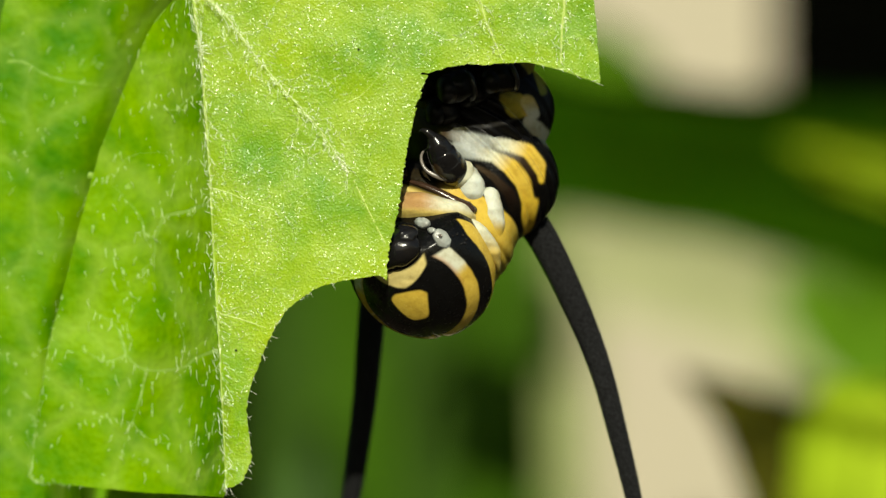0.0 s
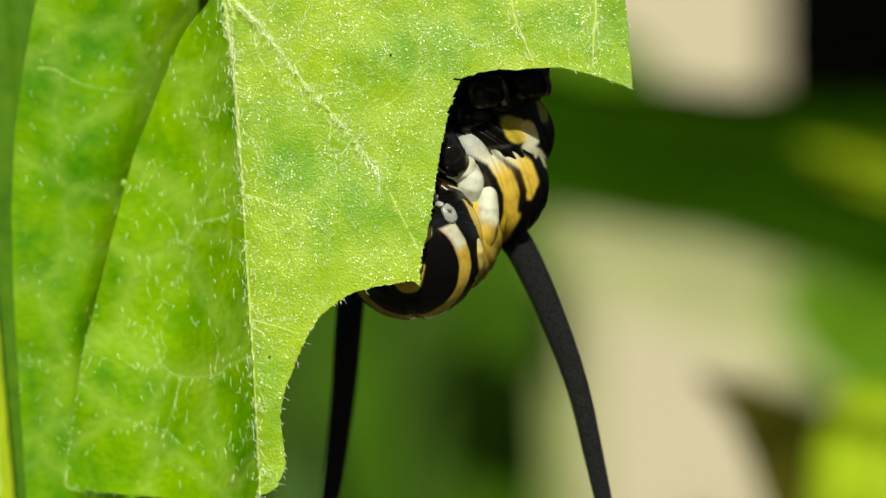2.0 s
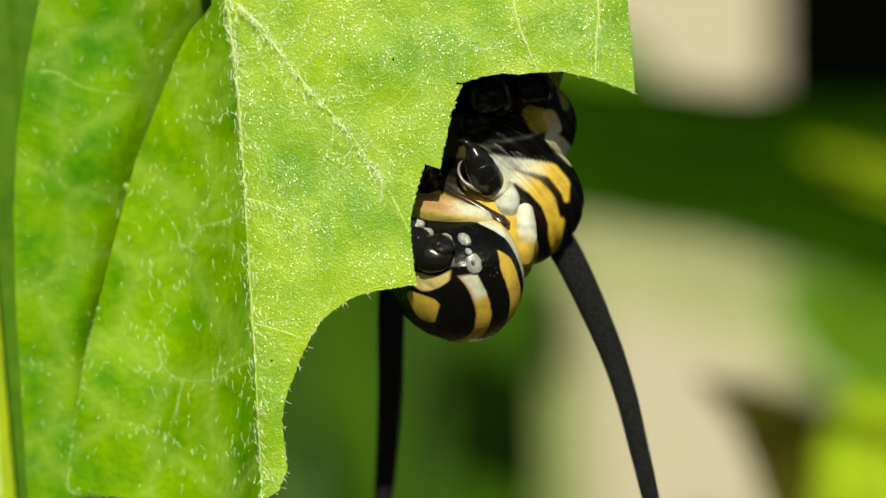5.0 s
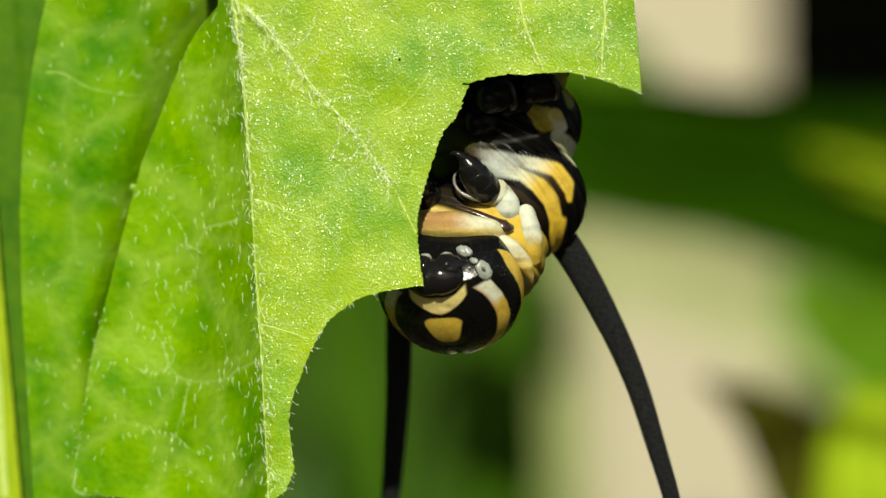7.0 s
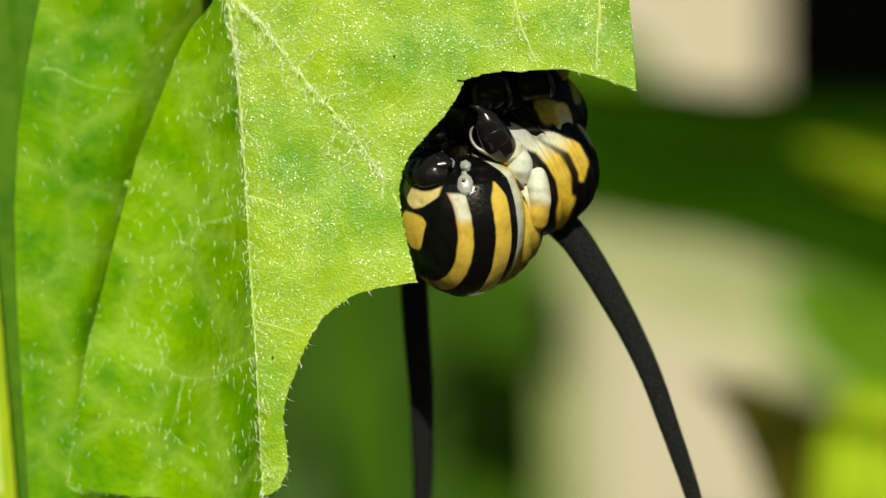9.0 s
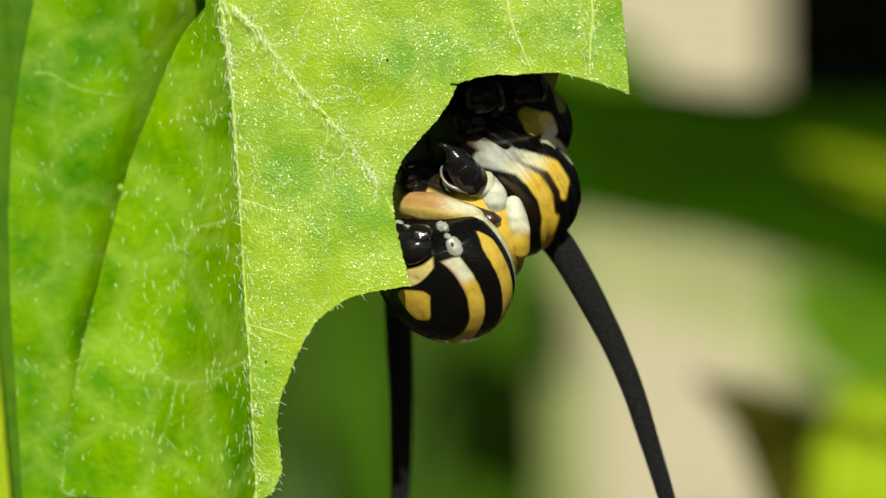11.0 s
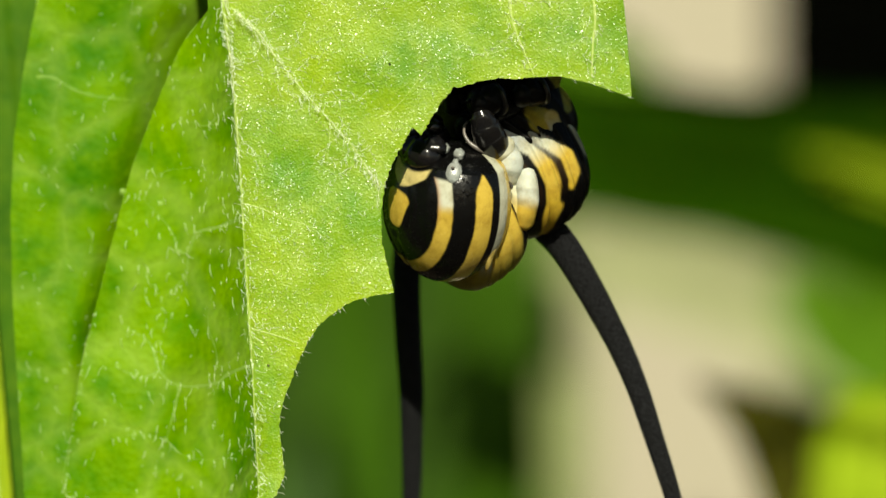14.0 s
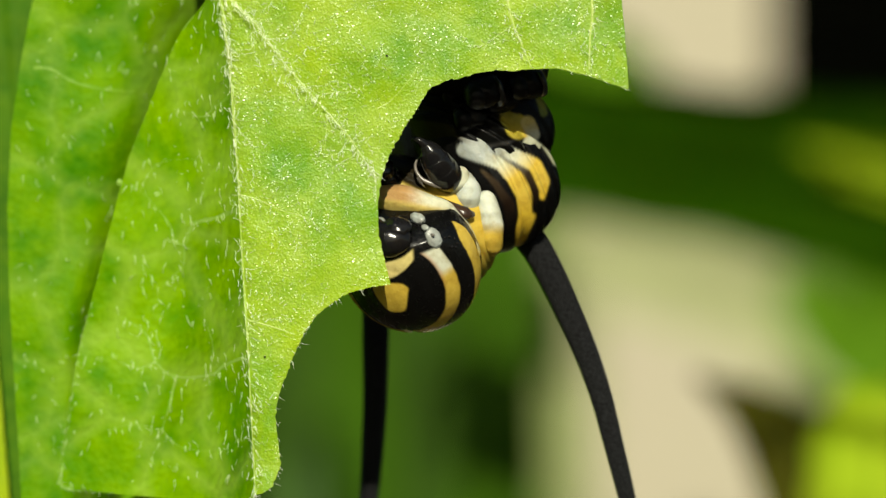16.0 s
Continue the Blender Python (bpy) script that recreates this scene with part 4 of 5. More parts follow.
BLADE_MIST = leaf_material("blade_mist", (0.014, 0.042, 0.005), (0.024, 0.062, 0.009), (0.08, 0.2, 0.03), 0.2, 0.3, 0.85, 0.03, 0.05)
BLADE_DEW = leaf_material("blade_dew", (0.055, 0.12, 0.030), (0.080, 0.16, 0.048), (0.1, 0.2, 0.04), 0.2, 0.3, 0.85, 0.03, 0.05)
BLADE_SAGE = leaf_material("blade_sage", (0.15, 0.19, 0.065), (0.19, 0.235, 0.085), (0.2, 0.3, 0.05), 0.2, 0.3, 0.8, 0.03, 0.08)
POST_PAINT = plain("post_paint", (0.355, 0.325, 0.245), (0.345, 0.31, 0.23), 5.0, 0.9, 0.0, 0.2, 1.0, 0.05)
SOIL = plain("soil", (0.10, 0.075, 0.05), (0.06, 0.045, 0.03), 9.0, 0.95, 4.0, 0.2, 1.0)
# near-black, so that the backdrop's colour gives the deep shade
SHADE_BOARD = plain("shade_board", (0.002, 0.0024, 0.0015), (0.003, 0.0034, 0.002), 20.0, 0.95, 0.6, 0.0, 1.0)


def broad_leaf(points, widths, depth, material, label, cup=0.12, group="garden leaves"):
    """A broad leaf along a line of grid points at a depth, with a midrib; widths in grid steps."""
    t0 = thing("garden_leaf", label, "leaf", group)
    line = curve_at([Vector((u, v, 0)) for u, v in points], 28)
    vs, fs, n = [], [], 9
    for i, p in enumerate(line):
        d = (line[min(i + 1, 27)] - line[max(i - 1, 0)]).normalized()
        q = Vector((-d.y, d.x, 0))
        s = i / 27 * (len(widths) - 1)
        j = min(int(s), len(widths) - 2)
        w = widths[j] + (widths[j + 1] - widths[j]) * (s - j)
        w *= 1 + 0.025 * math.sin(i * 1.3)
        for k in range(n):
            f = k / (n - 1) * 2 - 1
            c = p + q * (w / 2 * f)
            vs.append(chart(c.x, c.y, depth - cup * w * 0.05 * f * f + 0.6 * math.sin(i * 0.5 + f)))
    for i in range(27):
        for k in range(n - 1):
            a = i * n + k
            fs.append((a, a + 1, a + n + 1, a + n))
    m = len(vs)
    vs += [p + Vector((0, 0.35, 0)) for p in vs]
    fs += [tuple(m + x for x in reversed(f)) for f in list(fs)]
    for i in range(27):
        for k in (0, n - 1):
            a = i * n + k
            fs.append((a, a + n, m + a + n, m + a) if k else (a + n, a, m + a, m + a + n))
    part("blade", mesh_of("blade", vs, fs, material), t0)
    rib = [chart(p.x, p.y, depth - 0.5 + 0.6 * math.sin(i * 0.5)) for i, p in enumerate(line)]
    part("rib", mesh_of("rib", *tube(rib, [0.3, 0.9], 8), material), t0)
    end, ahead = rib[-1], (rib[-1] - rib[-3]).normalized()
    low = Vector((end.x + ahead.x * 60, end.y + 20, -HEIGHT))
    part("stalk", mesh_of("stalk", *tube([end, end + ahead * 14, Vector(((end.x + 2 * low.x) / 3 + ahead.x * 12, low.y - 6, end.z * 0.4 - HEIGHT * 0.4)), low], [0.9, 1.2, 1.6, 2.2], 8, 20), material), t0)
    return t0


def box(name, lo, hi, material, bevel=2.0):
    bm = bmesh.new()
    bmesh.ops.create_cube(bm, size=1)
    for v in bm.verts:
        v.co = Vector([(lo[i] + (v.co[i] + 0.5) * (hi[i] - lo[i])) * MM for i in range(3)])
    bmesh.ops.bevel(bm, geom=bm.edges[:], offset=bevel * MM, segments=2, affect="EDGES")
    me = bpy.data.meshes.new(name)
    bm.to_mesh(me)
    bm.free()
    me.materials.append(material)
    return me


post = thing("garden_post", "beige painted square timber post in full sun", "post")
part("shaft", box("shaft", (16, 700, -HEIGHT), (72, 759, 1200), POST_PAINT, 4.0), post)
part("cap", box("cap", (8, 692, 1200), (83, 767, 1222), POST_PAINT, 5.0), post)
# added backdrop: the darkness behind the post is its colour
tagged(new("shade_backdrop", box("shade_backdrop", (-900, 1060, 0), (1200, 1100, 2400), SHADE_BOARD, 4.0)), "near-black backdrop added for the deep shade behind the post", "wall", kind="structure")
ground_me = mesh_of("ground", [(-60000, -60000, 0), (60000, -60000, 0), (60000, 60000, 0), (-60000, 60000, 0)], [(0, 1, 2, 3)], SOIL)
tagged(new("ground", ground_me), "bare brown garden soil", "ground", kind="structure")

broad_leaf([(800, 190), (1000, 252), (1280, 290), (1560, 335), (1850, 400)], [270, 240, 270, 330, 380], 190, BLADE_SHADED, "broad leaf behind the caterpillar, its shade put into near-black green")
yellow_a = broad_leaf([(1425, 265), (1520, 295), (1700, 350)], [12, 72, 92], 150, BLADE_OLIVE, "olive yellow-green leaf tip behind the plant")
yellow_b = broad_leaf([(1590, 690), (1585, 780), (1575, 1000)], [170, 265, 290], 80, BLADE_LIGHT, "sunlit yellow-green leaf low behind the plant")
dry = broad_leaf([(1250, 672), (1345, 735), (1440, 835), (1540, 980)], [10, 95, 200, 280], 95, BLADE_DRY, "dark olive drying leaf among the greenery")
broad_leaf([(1385, 490), (1500, 580), (1680, 650)], [60, 190, 280], 340, BLADE_FRESH, "mid-green leaf far behind the plant")
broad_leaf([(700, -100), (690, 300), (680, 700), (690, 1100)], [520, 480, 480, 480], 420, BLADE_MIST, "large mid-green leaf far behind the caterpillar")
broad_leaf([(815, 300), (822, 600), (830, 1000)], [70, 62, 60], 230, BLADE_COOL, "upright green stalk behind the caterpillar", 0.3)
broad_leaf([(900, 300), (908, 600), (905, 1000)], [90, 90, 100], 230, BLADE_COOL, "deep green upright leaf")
broad_leaf([(960, 330), (972, 600), (975, 1000)], [60, 70, 70], 380, BLADE_SAGE, "upright sage green stalk behind the caterpillar", 0.3)
broad_leaf([(1010, 340), (1018, 600), (1020, 1000)], [60, 80, 90], 560, BLADE_PALE, "pale green stalk far behind the caterpillar", 0.3)
broad_leaf([(1290, 455), (1410, 560), (1600, 680)], [60, 200, 250], 600, BLADE_SAGE, "sage green leaf far behind the plant")
broad_leaf([(655, 690), (600, 800), (560, 1000)], [20, 110, 200], 300, BLADE_DEW, "soft blue-green leaf low behind the plant")
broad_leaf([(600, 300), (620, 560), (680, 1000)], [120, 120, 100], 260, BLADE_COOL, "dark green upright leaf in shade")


broad_leaf([(1165, 142), (1060, 132), (930, 130)], [60, 185, 220], 330, BLADE_FRESH, "mid-green leaf tip in front of the post")
broad_leaf([(930, 440), (1100, 470), (1300, 510), (1480, 590), (1700, 700)], [90, 170, 210, 210, 200], 560, BLADE_PALE, "pale green leaf blade far behind the plant")


# ---- what moves ----
def motions():
    leaf_rows = [
        (0, at(-1.034, 0, 0.254, 0, 0.22, 0)),
        (0.5, at(-0.741, 0, 0.196, 0, -0.02, 0)),
        (1, at(-0.471, 0, 0.356, 0, 0.05, 0)),
        (1.5, at(-0.475, 0, 0.145, 0, -0.04, 0)),
        (2, at(-0.216, 0, 0.116, 0, -0.08, 0)),
        (2.5, at(-0.510, 0, 0.093, 0, -0.09, 0)),
        (3, at(0.004, 0, 0.139, 0, 0.05, 0)),
        (3.5, at(-0.323, 0, -0.042, 0, -0.10, 0)),
        (4, at(-0.019, 0, 0.044, 0, 0.12, 0)),
        (6.5, at(-0.422, 0, -0.039, 0, -0.10, 0)),
        (7, at(0.000, 0, -0.000, 0, 0.00, 0)),
        (7.5, at(-0.263, 0, -0.041, 0, 0.04, 0)),
        (8, at(-0.085, 0, 0.060, 0, 0.03, 0)),
        (8.5, at(-0.238, 0, -0.102, 0, 0.03, 0)),
        (9, at(-0.134, 0, 0.080, 0, 0.05, 0)),
        (11.5, at(-0.319, 0, -0.020, 0, -0.04, 0)),
        (12, at(-0.120, 0, -0.002, 0, 0.11, 0)),
        (12.5, at(-0.009, 0, -0.037, 0, -0.01, 0)),
        (13, at(-0.176, 0, -0.010, 0, 0.10, 0)),
        (13.5, at(-0.427, 0, -0.008, 0, 0.12, 0)),
        (14, at(-0.240, 0, -0.105, 0, -0.05, 0)),
        (14.5, at(-0.141, 0, 0.123, 0, -0.01, 0)),
        (14.8, at(-0.280, 0, 0.130, 0, 0.05, 0)),
        (15, at(-0.448, 0, 0.093, 0, 0.12, 0)),
        (15.2, at(-0.390, 0, 0.075, 0, 0.15, 0)),
        (15.5, at(-0.330, 0, 0.071, 0, 0.20, 0)),
        (16, at(-0.323, 0, 0.099, 0, 0.11, 0)),
    ]
    for ob in (leaf, rear, stem, shade_leaf, caterpillar):
        walk(ob, [(t, Matrix.Translation((0, 0, HEIGHT * MM)) @ m) for t, m in leaf_rows])
    for ob, k in ((yellow_a, 1.2), (yellow_b, 1.1), (dry, 1.15)):
        walk(ob, [(t, put(m.translation.x / MM * k, 0, m.translation.z / MM * k)) for t, m in leaf_rows])
    walk(head, [
        (0, at(0.496, 2.350, -0.696, -139.9, -11.6, -20.8)),
        (0.5, at(0.104, 2.350, -0.526, -145.2, -17.4, -9.0)),
        (1, at(-0.177, 2.350, -0.264, -146.5, -16.2, -7.4)),
        (1.5, at(-0.173, 2.350, -0.374, -148.1, -8.2, -8.5)),
        (2, at(-0.620, 2.350, -0.009, -149.3, -4.2, -5.8)),
        (2.5, at(-0.351, 2.350, -0.448, -138.2, -13.2, 1.7)),
        (3, at(0.044, 2.350, -1.044, -135.0, -9.1, -4.0)),
        (3.5, at(-0.029, 2.350, -0.632, -141.1, 7.9, -17.2)),
        (4, at(0.133, 2.350, -0.313, -155.9, 19.8, -30.3)),
        (6.5, at(0.523, 2.350, -0.974, -113.1, 0.8, -17.3)),
        (7, at(0.190, 2.350, -0.912, -132.5, -3.8, -12.4)),
        (7.5, at(-0.312, 2.350, -0.483, -151.6, 1.5, -14.3)),
        (8, at(0.111, 2.350, -0.299, -155.3, 8.9, -33.4)),
        (8.5, at(0.467, 2.350, 0.061, -163.4, 14.4, -53.6)),
        (9, at(0.566, 2.350, 0.736, -168.1, 12.0, -50.8)),
        (11.5, at(0.075, 2.350, -0.650, -142.6, -1.9, -27.2)),
        (12, at(-0.424, 2.350, -0.220, -157.5, -2.7, -20.3)),
        (12.5, at(0.030, 2.350, -0.022, -162.4, 5.0, -41.9)),
        (13, at(0.231, 2.350, 0.503, -158.9, 18.8, -58.1)),
        (13.5, at(0.370, 2.350, 0.885, -165.3, 19.0, -60.5)),
        (14, at(0.338, 2.350, 1.304, -176.3, 20.3, -56.3)),
        (14.5, at(0.444, 2.350, 1.738, -191.9, 4.6, -48.3)),
        (14.8, at(0.484, 2.350, 1.699, -196.7, 3.1, -37.8)),
        (15, at(0.255, 2.350, -0.355, -139.3, 6.6, -33.0)),
        (15.2, at(0.203, 2.350, -1.051, -113.3, 2.6, -18.1)),
        (15.5, at(-0.059, 2.350, -0.955, -128.5, -3.4, -22.2)),
        (16, at(-0.541, 2.350, -0.373, -142.7, -0.3, -20.8)),
    ])
    walk(collar, [
        (0, at(1.298, 3.400, 0.229, 164.6, 28.1, 13.5)),
        (0.5, at(0.913, 3.400, 0.321, 162.8, 27.6, 14.0)),
        (1, at(0.461, 3.400, 0.294, 161.3, 29.6, 13.5)),
        (1.5, at(0.408, 3.400, 0.360, 162.1, 32.0, 12.4)),
        (2, at(0.100, 3.400, 0.325, 160.1, 34.4, 11.5)),
        (2.5, at(0.066, 3.400, 0.400, 164.1, 26.8, 14.0)),
        (3, at(0.666, 3.400, 0.084, 164.9, 23.1, 15.0)),
        (3.5, at(0.423, 3.400, 0.141, 163.9, 32.0, 12.2)),
        (4, at(0.619, 3.400, 0.289, 162.7, 39.4, 9.4)),
        (6.5, at(1.112, 3.400, 0.224, 168.0, 23.1, 14.1)),
        (7, at(1.053, 3.400, 0.102, 165.5, 24.7, 14.4)),
        (7.5, at(0.604, 3.400, 0.260, 163.0, 32.2, 12.2)),
        (8, at(0.728, 3.400, 0.352, 162.5, 38.4, 9.9)),
        (8.5, at(0.949, 3.400, 0.570, 162.2, 43.4, 7.8)),
        (9, at(1.083, 3.400, 0.622, 159.5, 46.8, 5.9)),
        (11.5, at(0.710, 3.400, 0.333, 164.6, 31.7, 12.2)),
        (12, at(0.395, 3.400, 0.421, 161.7, 37.4, 10.2)),
        (12.5, at(0.634, 3.400, 0.426, 161.5, 41.1, 8.7)),
        (13, at(0.911, 3.400, 0.623, 163.0, 46.3, 6.9)),
        (13.5, at(0.973, 3.400, 0.731, 161.0, 50.3, 4.8)),
        (14, at(0.828, 3.400, 0.714, 154.5, 54.7, 0.3)),
        (14.5, at(1.028, 3.400, 0.840, 148.5, 57.0, -4.0)),
        (14.8, at(1.028, 3.400, 0.840, 148.5, 57.0, -4.0)),
        (15, at(0.803, 3.400, 0.402, 164.3, 34.2, 11.4)),
        (15.5, at(0.625, 3.400, 0.139, 166.1, 27.9, 13.2)),
        (16, at(0.189, 3.400, 0.391, 163.8, 34.7, 11.2)),
    ])
    walk(mid_ring, [
        (0, at(2.203, 4.100, 1.740, 161.4, 48.6, 8.5)),
        (0.5, at(1.854, 4.100, 1.881, 164.2, 58.6, 10.8)),
        (1, at(1.614, 4.100, 1.955, 166.1, 63.1, 12.5)),
        (1.5, at(1.665, 4.100, 1.761, 165.2, 60.9, 11.6)),
        (2, at(1.223, 4.100, 1.836, 167.9, 66.3, 14.1)),
        (2.5, at(1.343, 4.100, 1.745, 164.3, 58.8, 10.9)),
        (3, at(1.506, 4.100, 1.441, 162.0, 51.3, 9.0)),
        (3.5, at(1.564, 4.100, 1.308, 161.4, 48.6, 8.5)),
        (4, at(1.863, 4.100, 1.376, 161.0, 46.7, 8.2)),
        (6.5, at(1.992, 4.100, 1.460, 160.8, 45.9, 8.1)),
        (7, at(1.891, 4.100, 1.513, 161.5, 49.1, 8.6)),
        (7.5, at(1.636, 4.100, 1.578, 162.2, 51.8, 9.1)),
        (8, at(2.007, 4.100, 1.600, 162.3, 52.5, 9.2)),
        (8.5, at(2.216, 4.100, 1.831, 163.0, 54.9, 9.8)),
        (9, at(2.394, 4.100, 2.160, 164.1, 58.0, 10.7)),
        (11.5, at(1.845, 4.100, 1.631, 162.5, 53.0, 9.4)),
        (12, at(1.665, 4.100, 1.734, 163.8, 57.4, 10.5)),
        (12.5, at(1.975, 4.100, 1.816, 164.7, 59.9, 11.3)),
        (13, at(2.164, 4.100, 2.017, 164.5, 59.1, 11.0)),
        (13.5, at(2.321, 4.100, 2.203, 166.3, 63.3, 12.6)),
        (14, at(2.295, 4.100, 2.275, 166.4, 63.6, 12.7)),
        (14.5, at(2.322, 4.100, 2.478, 166.6, 63.9, 12.8)),
        (14.8, at(2.446, 4.100, 2.401, 166.7, 64.2, 13.0)),
        (15, at(2.029, 4.100, 1.710, 162.8, 54.1, 9.6)),
        (15.2, at(1.924, 4.100, 1.468, 161.9, 50.6, 8.9)),
        (15.5, at(1.823, 4.100, 1.496, 162.2, 52.0, 9.1)),
        (16, at(1.588, 4.100, 1.724, 164.6, 59.6, 11.2)),
    ])
    walk(rear_ring, [
        (0, at(2.249, 3.850, 3.318, 161.3, 33.0, 9.2)),
        (0.5, at(1.898, 3.850, 3.229, 161.7, 35.4, 9.4)),
        (1, at(1.715, 3.850, 3.113, 162.0, 36.5, 9.6)),
        (1.5, at(1.807, 3.850, 2.958, 161.9, 36.3, 9.5)),
        (2, at(1.445, 3.850, 2.855, 162.2, 37.5, 9.7)),
        (2.5, at(1.461, 3.850, 2.923, 162.0, 36.8, 9.6)),
        (3, at(1.475, 3.850, 2.862, 161.3, 33.4, 9.2)),
        (3.5, at(1.524, 3.850, 2.852, 161.1, 32.1, 9.1)),
        (4, at(1.864, 3.850, 2.971, 161.4, 34.0, 9.3)),
        (6.5, at(1.973, 3.850, 3.244, 161.3, 33.1, 9.2)),
        (7, at(1.932, 3.850, 3.206, 161.1, 32.4, 9.1)),
        (7.5, at(1.785, 3.850, 3.115, 161.3, 33.0, 9.2)),
        (8, at(1.988, 3.850, 3.190, 161.4, 33.7, 9.2)),
        (8.5, at(2.126, 3.850, 3.293, 161.5, 34.1, 9.3)),
        (9, at(2.212, 3.850, 3.345, 162.0, 36.8, 9.6)),
        (11.5, at(1.841, 3.850, 3.079, 161.6, 34.8, 9.4)),
        (12, at(1.716, 3.850, 3.017, 161.7, 35.4, 9.4)),
        (12.5, at(1.824, 3.850, 3.228, 161.9, 36.2, 9.5)),
        (13, at(1.932, 3.850, 3.347, 162.0, 36.6, 9.6)),
        (13.5, at(2.081, 3.850, 3.345, 162.2, 37.5, 9.7)),
        (14, at(2.069, 3.850, 3.354, 162.3, 38.3, 9.8)),
        (14.5, at(2.073, 3.850, 3.449, 162.5, 39.2, 9.9)),
        (15, at(1.882, 3.850, 3.274, 161.4, 33.7, 9.2)),
        (15.5, at(1.794, 3.850, 3.047, 161.2, 32.9, 9.1)),
        (16, at(1.552, 3.850, 2.945, 161.4, 34.0, 9.3)),
    ])
    walk(abdomen, [
        (0, at(1.945, 3.350, 5.080, 169.1, 4.0, 6.0)),
        (0.5, at(1.740, 3.350, 5.026, 169.1, 4.0, 6.0)),
        (1, at(1.636, 3.350, 4.959, 169.1, 4.0, 6.0)),
        (1.5, at(1.692, 3.350, 4.861, 169.1, 4.0, 6.0)),
        (2, at(1.479, 3.350, 4.799, 169.1, 4.0, 6.0)),
        (2.5, at(1.482, 3.350, 4.839, 169.1, 4.0, 6.0)),
        (3, at(1.501, 3.350, 4.803, 169.1, 4.0, 6.0)),
        (3.5, at(1.524, 3.350, 4.794, 169.1, 4.0, 6.0)),
        (4, at(1.735, 3.350, 4.867, 169.1, 4.0, 6.0)),
        (6.5, at(1.792, 3.350, 5.030, 169.1, 4.0, 6.0)),
        (7, at(1.777, 3.350, 5.007, 169.1, 4.0, 6.0)),
        (7.5, at(1.682, 3.350, 4.952, 169.1, 4.0, 6.0)),
        (8, at(1.809, 3.350, 4.999, 169.1, 4.0, 6.0)),
        (8.5, at(1.889, 3.350, 5.058, 169.1, 4.0, 6.0)),
        (9, at(1.943, 3.350, 5.093, 169.1, 4.0, 6.0)),
        (11.5, at(1.715, 3.350, 4.931, 169.1, 4.0, 6.0)),
        (12, at(1.644, 3.350, 4.894, 169.1, 4.0, 6.0)),
        (12.5, at(1.712, 3.350, 5.020, 169.1, 4.0, 6.0)),
        (13, at(1.773, 3.350, 5.093, 169.1, 4.0, 6.0)),
        (13.5, at(1.857, 3.350, 5.091, 169.1, 4.0, 6.0)),
        (14, at(1.854, 3.350, 5.095, 169.1, 4.0, 6.0)),
        (14.5, at(1.859, 3.350, 5.156, 169.1, 4.0, 6.0)),
        (15, at(1.737, 3.350, 5.051, 169.1, 4.0, 6.0)),
        (15.5, at(1.687, 3.350, 4.913, 169.1, 4.0, 6.0)),
        (16, at(1.541, 3.350, 4.853, 169.1, 4.0, 6.0)),
    ])
    leg_rows = [
        (0, at(1.371, 2.150, 1.740, 0.0, 4.4, 0.0)),
        (0.5, at(0.996, 2.150, 1.993, 0.0, 5.3, 0.0)),
        (1, at(0.758, 2.150, 2.127, 0.0, 6.7, 0.0)),
        (1.5, at(0.995, 2.150, 1.951, 0.0, 11.0, 0.0)),
        (2, at(0.608, 2.150, 2.023, 0.0, 13.0, 0.0)),
        (2.5, at(0.700, 2.150, 2.029, 0.0, 10.1, 0.0)),
        (3, at(0.856, 2.150, 1.476, 0.0, 0.3, 0.0)),
        (3.5, at(0.957, 2.150, 1.406, 0.0, 2.5, 0.0)),
        (4, at(1.413, 2.150, 1.610, 0.0, 9.1, 0.0)),
        (6.5, at(1.426, 2.150, 1.667, 0.0, 6.1, 0.0)),
        (7, at(1.196, 2.150, 1.495, 0.0, -0.0, 0.0)),
        (7.5, at(0.863, 2.150, 1.644, 0.0, 4.7, 0.0)),
        (8, at(1.325, 2.150, 1.811, 0.0, 7.1, 0.0)),
        (8.5, at(1.616, 2.150, 2.244, 0.0, 12.4, 0.0)),
        (9, at(1.709, 2.150, 2.488, 0.0, 6.9, 0.0)),
        (11.5, at(0.957, 2.150, 1.623, 0.0, -0.7, 0.0)),
        (12, at(0.816, 2.150, 1.961, 0.0, 8.5, 0.0)),
        (12.5, at(1.173, 2.150, 2.126, 0.0, 11.4, 0.0)),
        (13, at(1.383, 2.150, 2.392, 0.0, 10.9, 0.0)),
        (13.5, at(1.582, 2.150, 2.647, 0.0, 12.7, 0.0)),
        (14, at(1.626, 2.150, 2.735, 0.0, 11.9, 0.0)),
        (14.5, at(1.847, 2.150, 3.020, 0.0, 13.6, 0.0)),
        (14.8, at(1.991, 2.150, 2.968, 0.0, 14.7, 0.0)),
        (15, at(1.420, 2.150, 2.042, 0.0, 12.5, 0.0)),
        (15.2, at(1.256, 2.150, 1.599, 0.0, 7.8, 0.0)),
        (15.5, at(0.915, 2.150, 1.523, 0.0, -0.1, 0.0)),
        (16, at(0.538, 2.150, 1.735, 0.0, 0.4, 0.0)),
    ]
    for ob in (leg, far_leg):
        walk(ob, leg_rows)
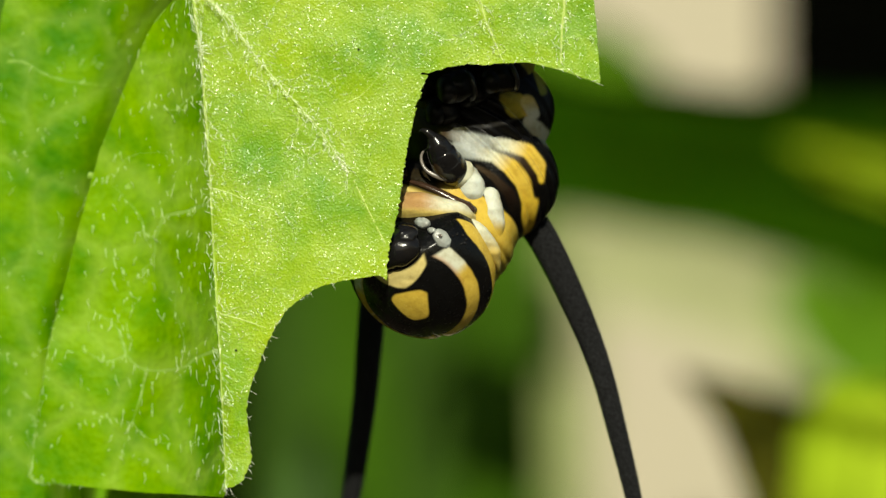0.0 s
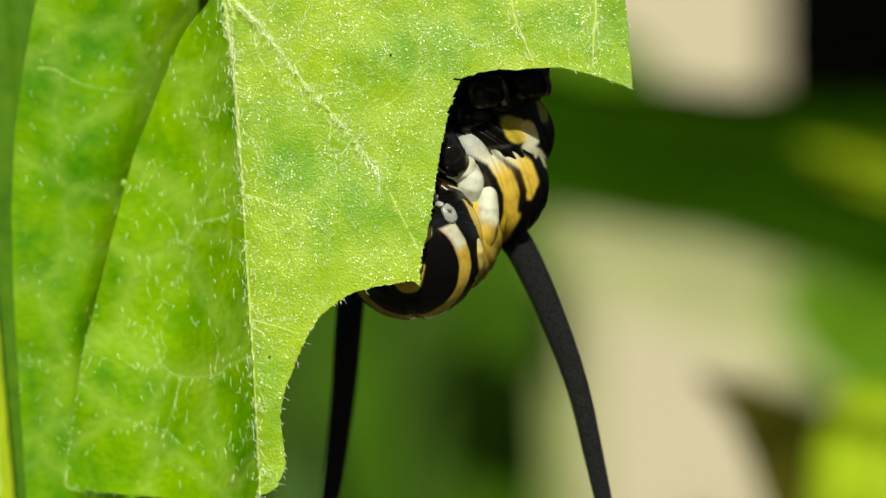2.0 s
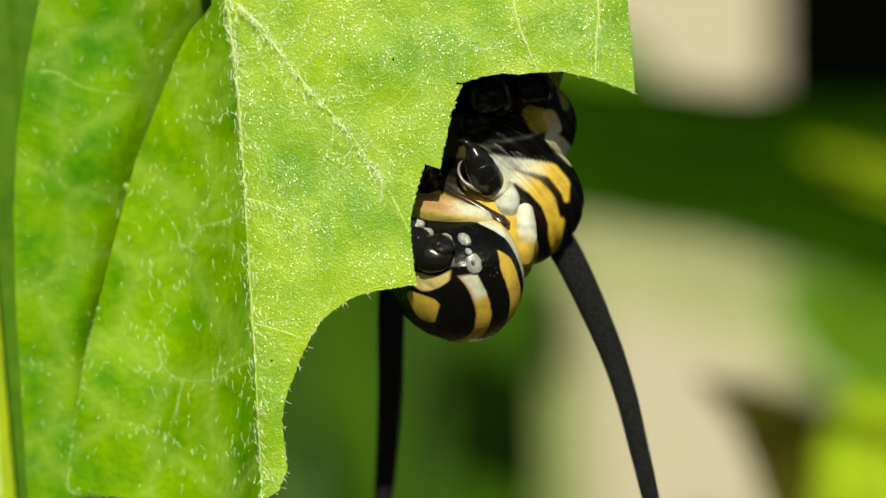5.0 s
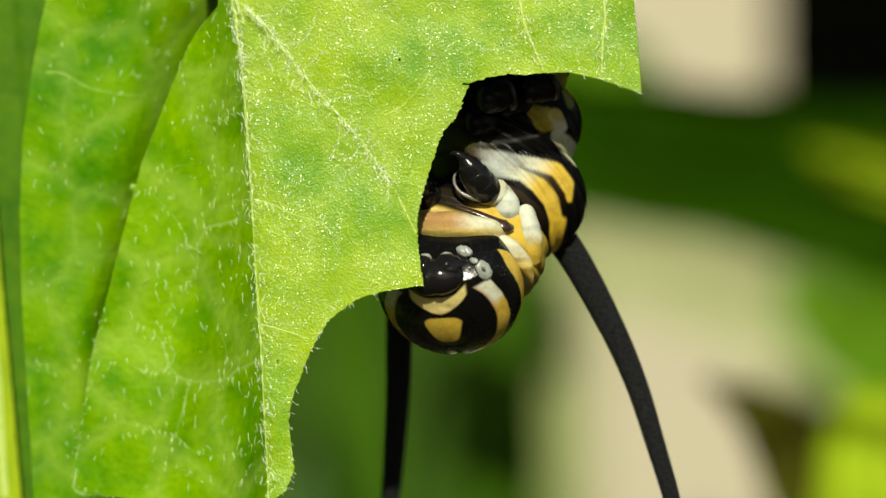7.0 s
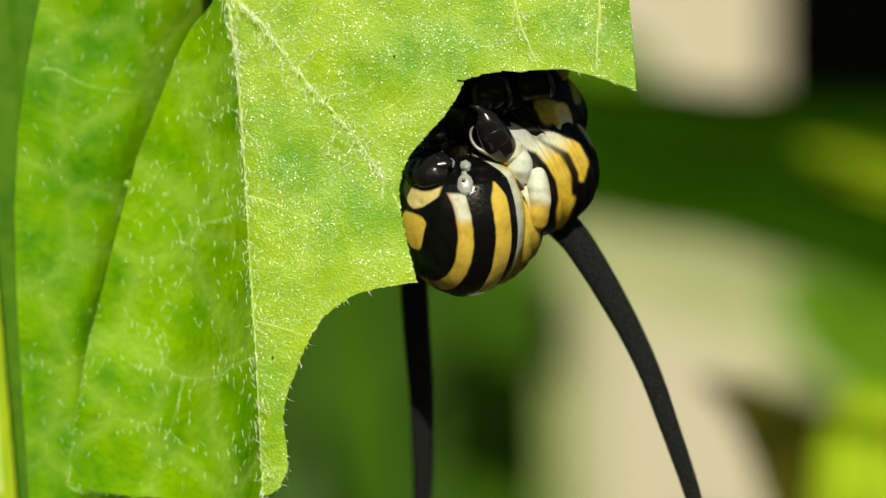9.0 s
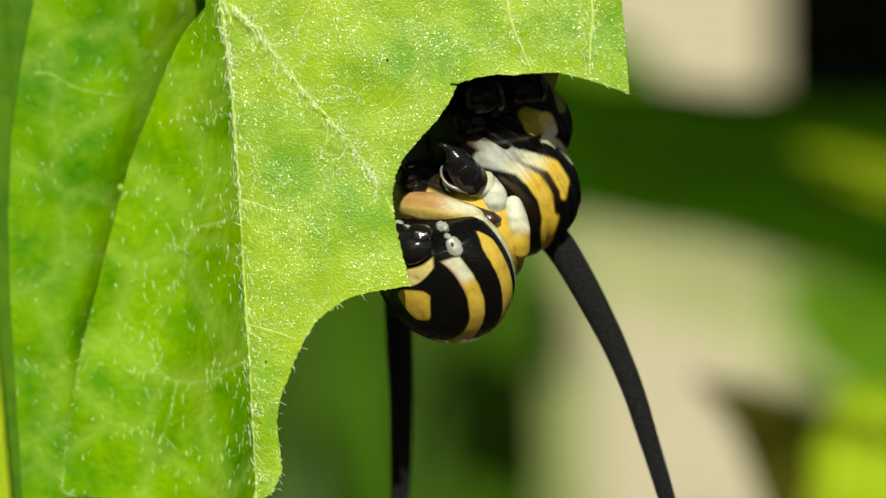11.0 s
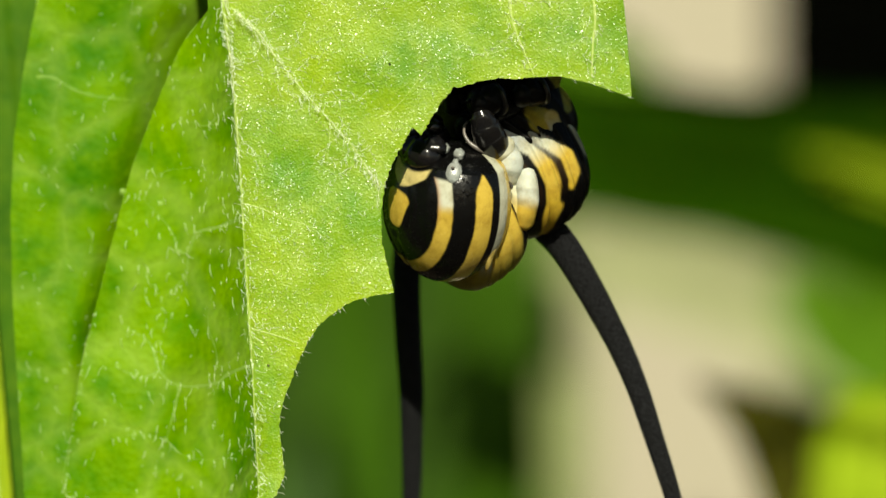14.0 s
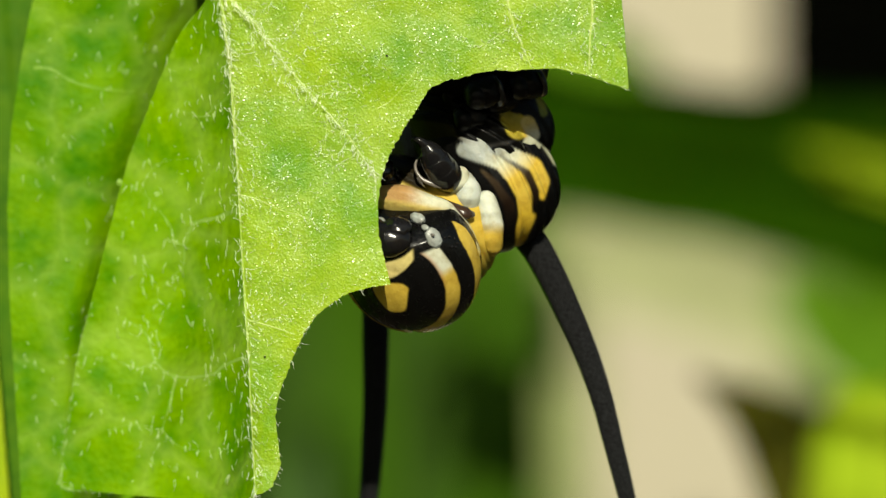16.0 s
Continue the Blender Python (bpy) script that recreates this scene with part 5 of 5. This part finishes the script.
    walk(fil_near, [
        (0, at(3.526, 4.300, 0.212, 0.0, 2.6, 0.0)),
        (0.5, at(3.044, 4.300, 0.066, 0.0, 2.7, 0.0)),
        (1, at(2.730, 4.300, 0.023, 0.0, 4.0, 0.0)),
        (1.5, at(2.778, 4.300, -0.073, 0.0, 2.7, 0.0)),
        (2, at(2.227, 4.300, -0.087, 0.0, 4.7, 0.0)),
        (2.5, at(2.405, 4.300, 0.068, 0.0, 3.9, 0.0)),
        (3, at(2.722, 4.300, 0.153, 0.0, 4.5, 0.0)),
        (3.5, at(2.772, 4.300, 0.085, 0.0, 4.5, 0.0)),
        (4, at(3.182, 4.300, 0.029, 0.0, 2.2, 0.0)),
        (6.5, at(3.293, 4.300, 0.126, 0.0, 5.9, 0.0)),
        (7, at(3.207, 4.300, 0.087, 0.0, -0.0, 0.0)),
        (7.5, at(2.901, 4.300, -0.002, 0.0, 1.0, 0.0)),
        (8, at(3.248, 4.300, 0.013, 0.0, -1.6, 0.0)),
        (8.5, at(3.488, 4.300, 0.175, 0.0, -1.9, 0.0)),
        (9, at(3.545, 4.300, 0.226, 0.0, -2.4, 0.0)),
        (11.5, at(3.132, 4.300, 0.049, 0.0, 0.4, 0.0)),
        (12, at(2.861, 4.300, 0.002, 0.0, 0.8, 0.0)),
        (12.5, at(3.114, 4.300, -0.007, 0.0, 0.0, 0.0)),
        (13, at(3.339, 4.300, 0.170, 0.0, -0.6, 0.0)),
        (13.5, at(3.444, 4.300, 0.212, 0.0, -1.6, 0.0)),
        (14, at(3.344, 4.300, 0.222, 0.0, -1.0, 0.0)),
        (14.5, at(3.348, 4.300, 0.431, 0.0, -0.4, 0.0)),
        (15, at(3.261, 4.300, 0.126, 0.0, 4.0, 0.0)),
        (15.5, at(3.100, 4.300, 0.045, 0.0, 3.8, 0.0)),
        (16, at(2.728, 4.300, -0.027, 0.0, 2.7, 0.0)),
    ])
    walk(fil_far, [
        (0, at(-0.934, 7.900, -2.685, 0.0, 6.5, 0.0)),
        (0.5, at(-1.390, 7.900, -2.626, 0.0, 2.8, 0.0)),
        (1, at(-1.687, 7.900, -2.793, 0.0, 5.9, 0.0)),
        (1.5, at(-1.760, 7.900, -2.572, 0.0, 6.5, 0.0)),
        (2, at(-2.364, 7.900, -2.542, 0.0, 6.5, 0.0)),
        (2.5, at(-2.393, 7.900, -2.518, 0.0, 8.9, 0.0)),
        (3, at(-1.923, 7.900, -2.566, 0.0, 3.7, 0.0)),
        (3.5, at(-1.720, 7.900, -2.377, 0.0, 3.9, 0.0)),
        (4, at(-1.259, 7.900, -2.467, 0.0, 2.4, 0.0)),
        (6.5, at(-1.237, 7.900, -2.381, 0.0, 3.4, 0.0)),
        (7, at(-1.188, 7.900, -2.421, 0.0, 3.2, 0.0)),
        (7.5, at(-1.341, 7.900, -2.377, 0.0, 1.2, 0.0)),
        (8, at(-1.054, 7.900, -2.484, 0.0, 1.2, 0.0)),
        (8.5, at(-0.681, 7.900, -2.316, 0.0, -0.0, 0.0)),
        (9, at(-0.562, 7.900, -2.505, 0.0, -2.0, 0.0)),
        (11.5, at(-1.130, 7.900, -2.401, 0.0, 1.6, 0.0)),
        (12, at(-1.337, 7.900, -2.419, 0.0, 3.2, 0.0)),
        (12.5, at(-1.102, 7.900, -2.383, 0.0, 0.6, 0.0)),
        (13, at(-0.929, 7.900, -2.411, 0.0, 1.6, 0.0)),
        (13.5, at(-0.638, 7.900, -2.413, 0.0, 0.4, 0.0)),
        (14, at(-0.695, 7.900, -2.313, 0.0, -1.0, 0.0)),
        (14.5, at(-0.553, 7.900, -2.549, 0.0, -2.4, 0.0)),
        (15, at(-1.346, 7.900, -2.519, 0.0, 5.5, 0.0)),
        (15.5, at(-1.178, 7.900, -2.495, 0.0, 1.8, 0.0)),
        (16, at(-1.492, 7.900, -2.525, 0.0, 2.4, 0.0)),
    ])
    # morsels go one after another into the mouth and on into the body
    gut = chart(885, 330, 3.0)
    for row, (begin, stop) in zip(BITES, ((4.1, 6.1), (7.3, 8.8), (11.5, 12.4), (12.9, 14.3))):
        for i, (ob, centre, k) in enumerate(row):
            t = begin + (stop - begin) * (len(row) - i - 0.5) / len(row)
            if begin < 4.2:
                t = (5.9, 5.8, 5.6, 5.4, 5.1, 4.8, 4.5, 3.7, 3.6, 3.3, 3.2, 3.1)[k]
            t = math.floor(t * 2) / 2 + 0.10 + 0.15 * ((t * 2) % 1)
            away = gut - centre
            walk(ob, [(0.0, at(0, 0, 0)), (t, at(0, 0, 0)), (t + 0.1, at(0.2 * away.x, 1.9, 0.2 * away.z)), (t + 0.2, at(*away)), (16.0, at(*away))])


motions()
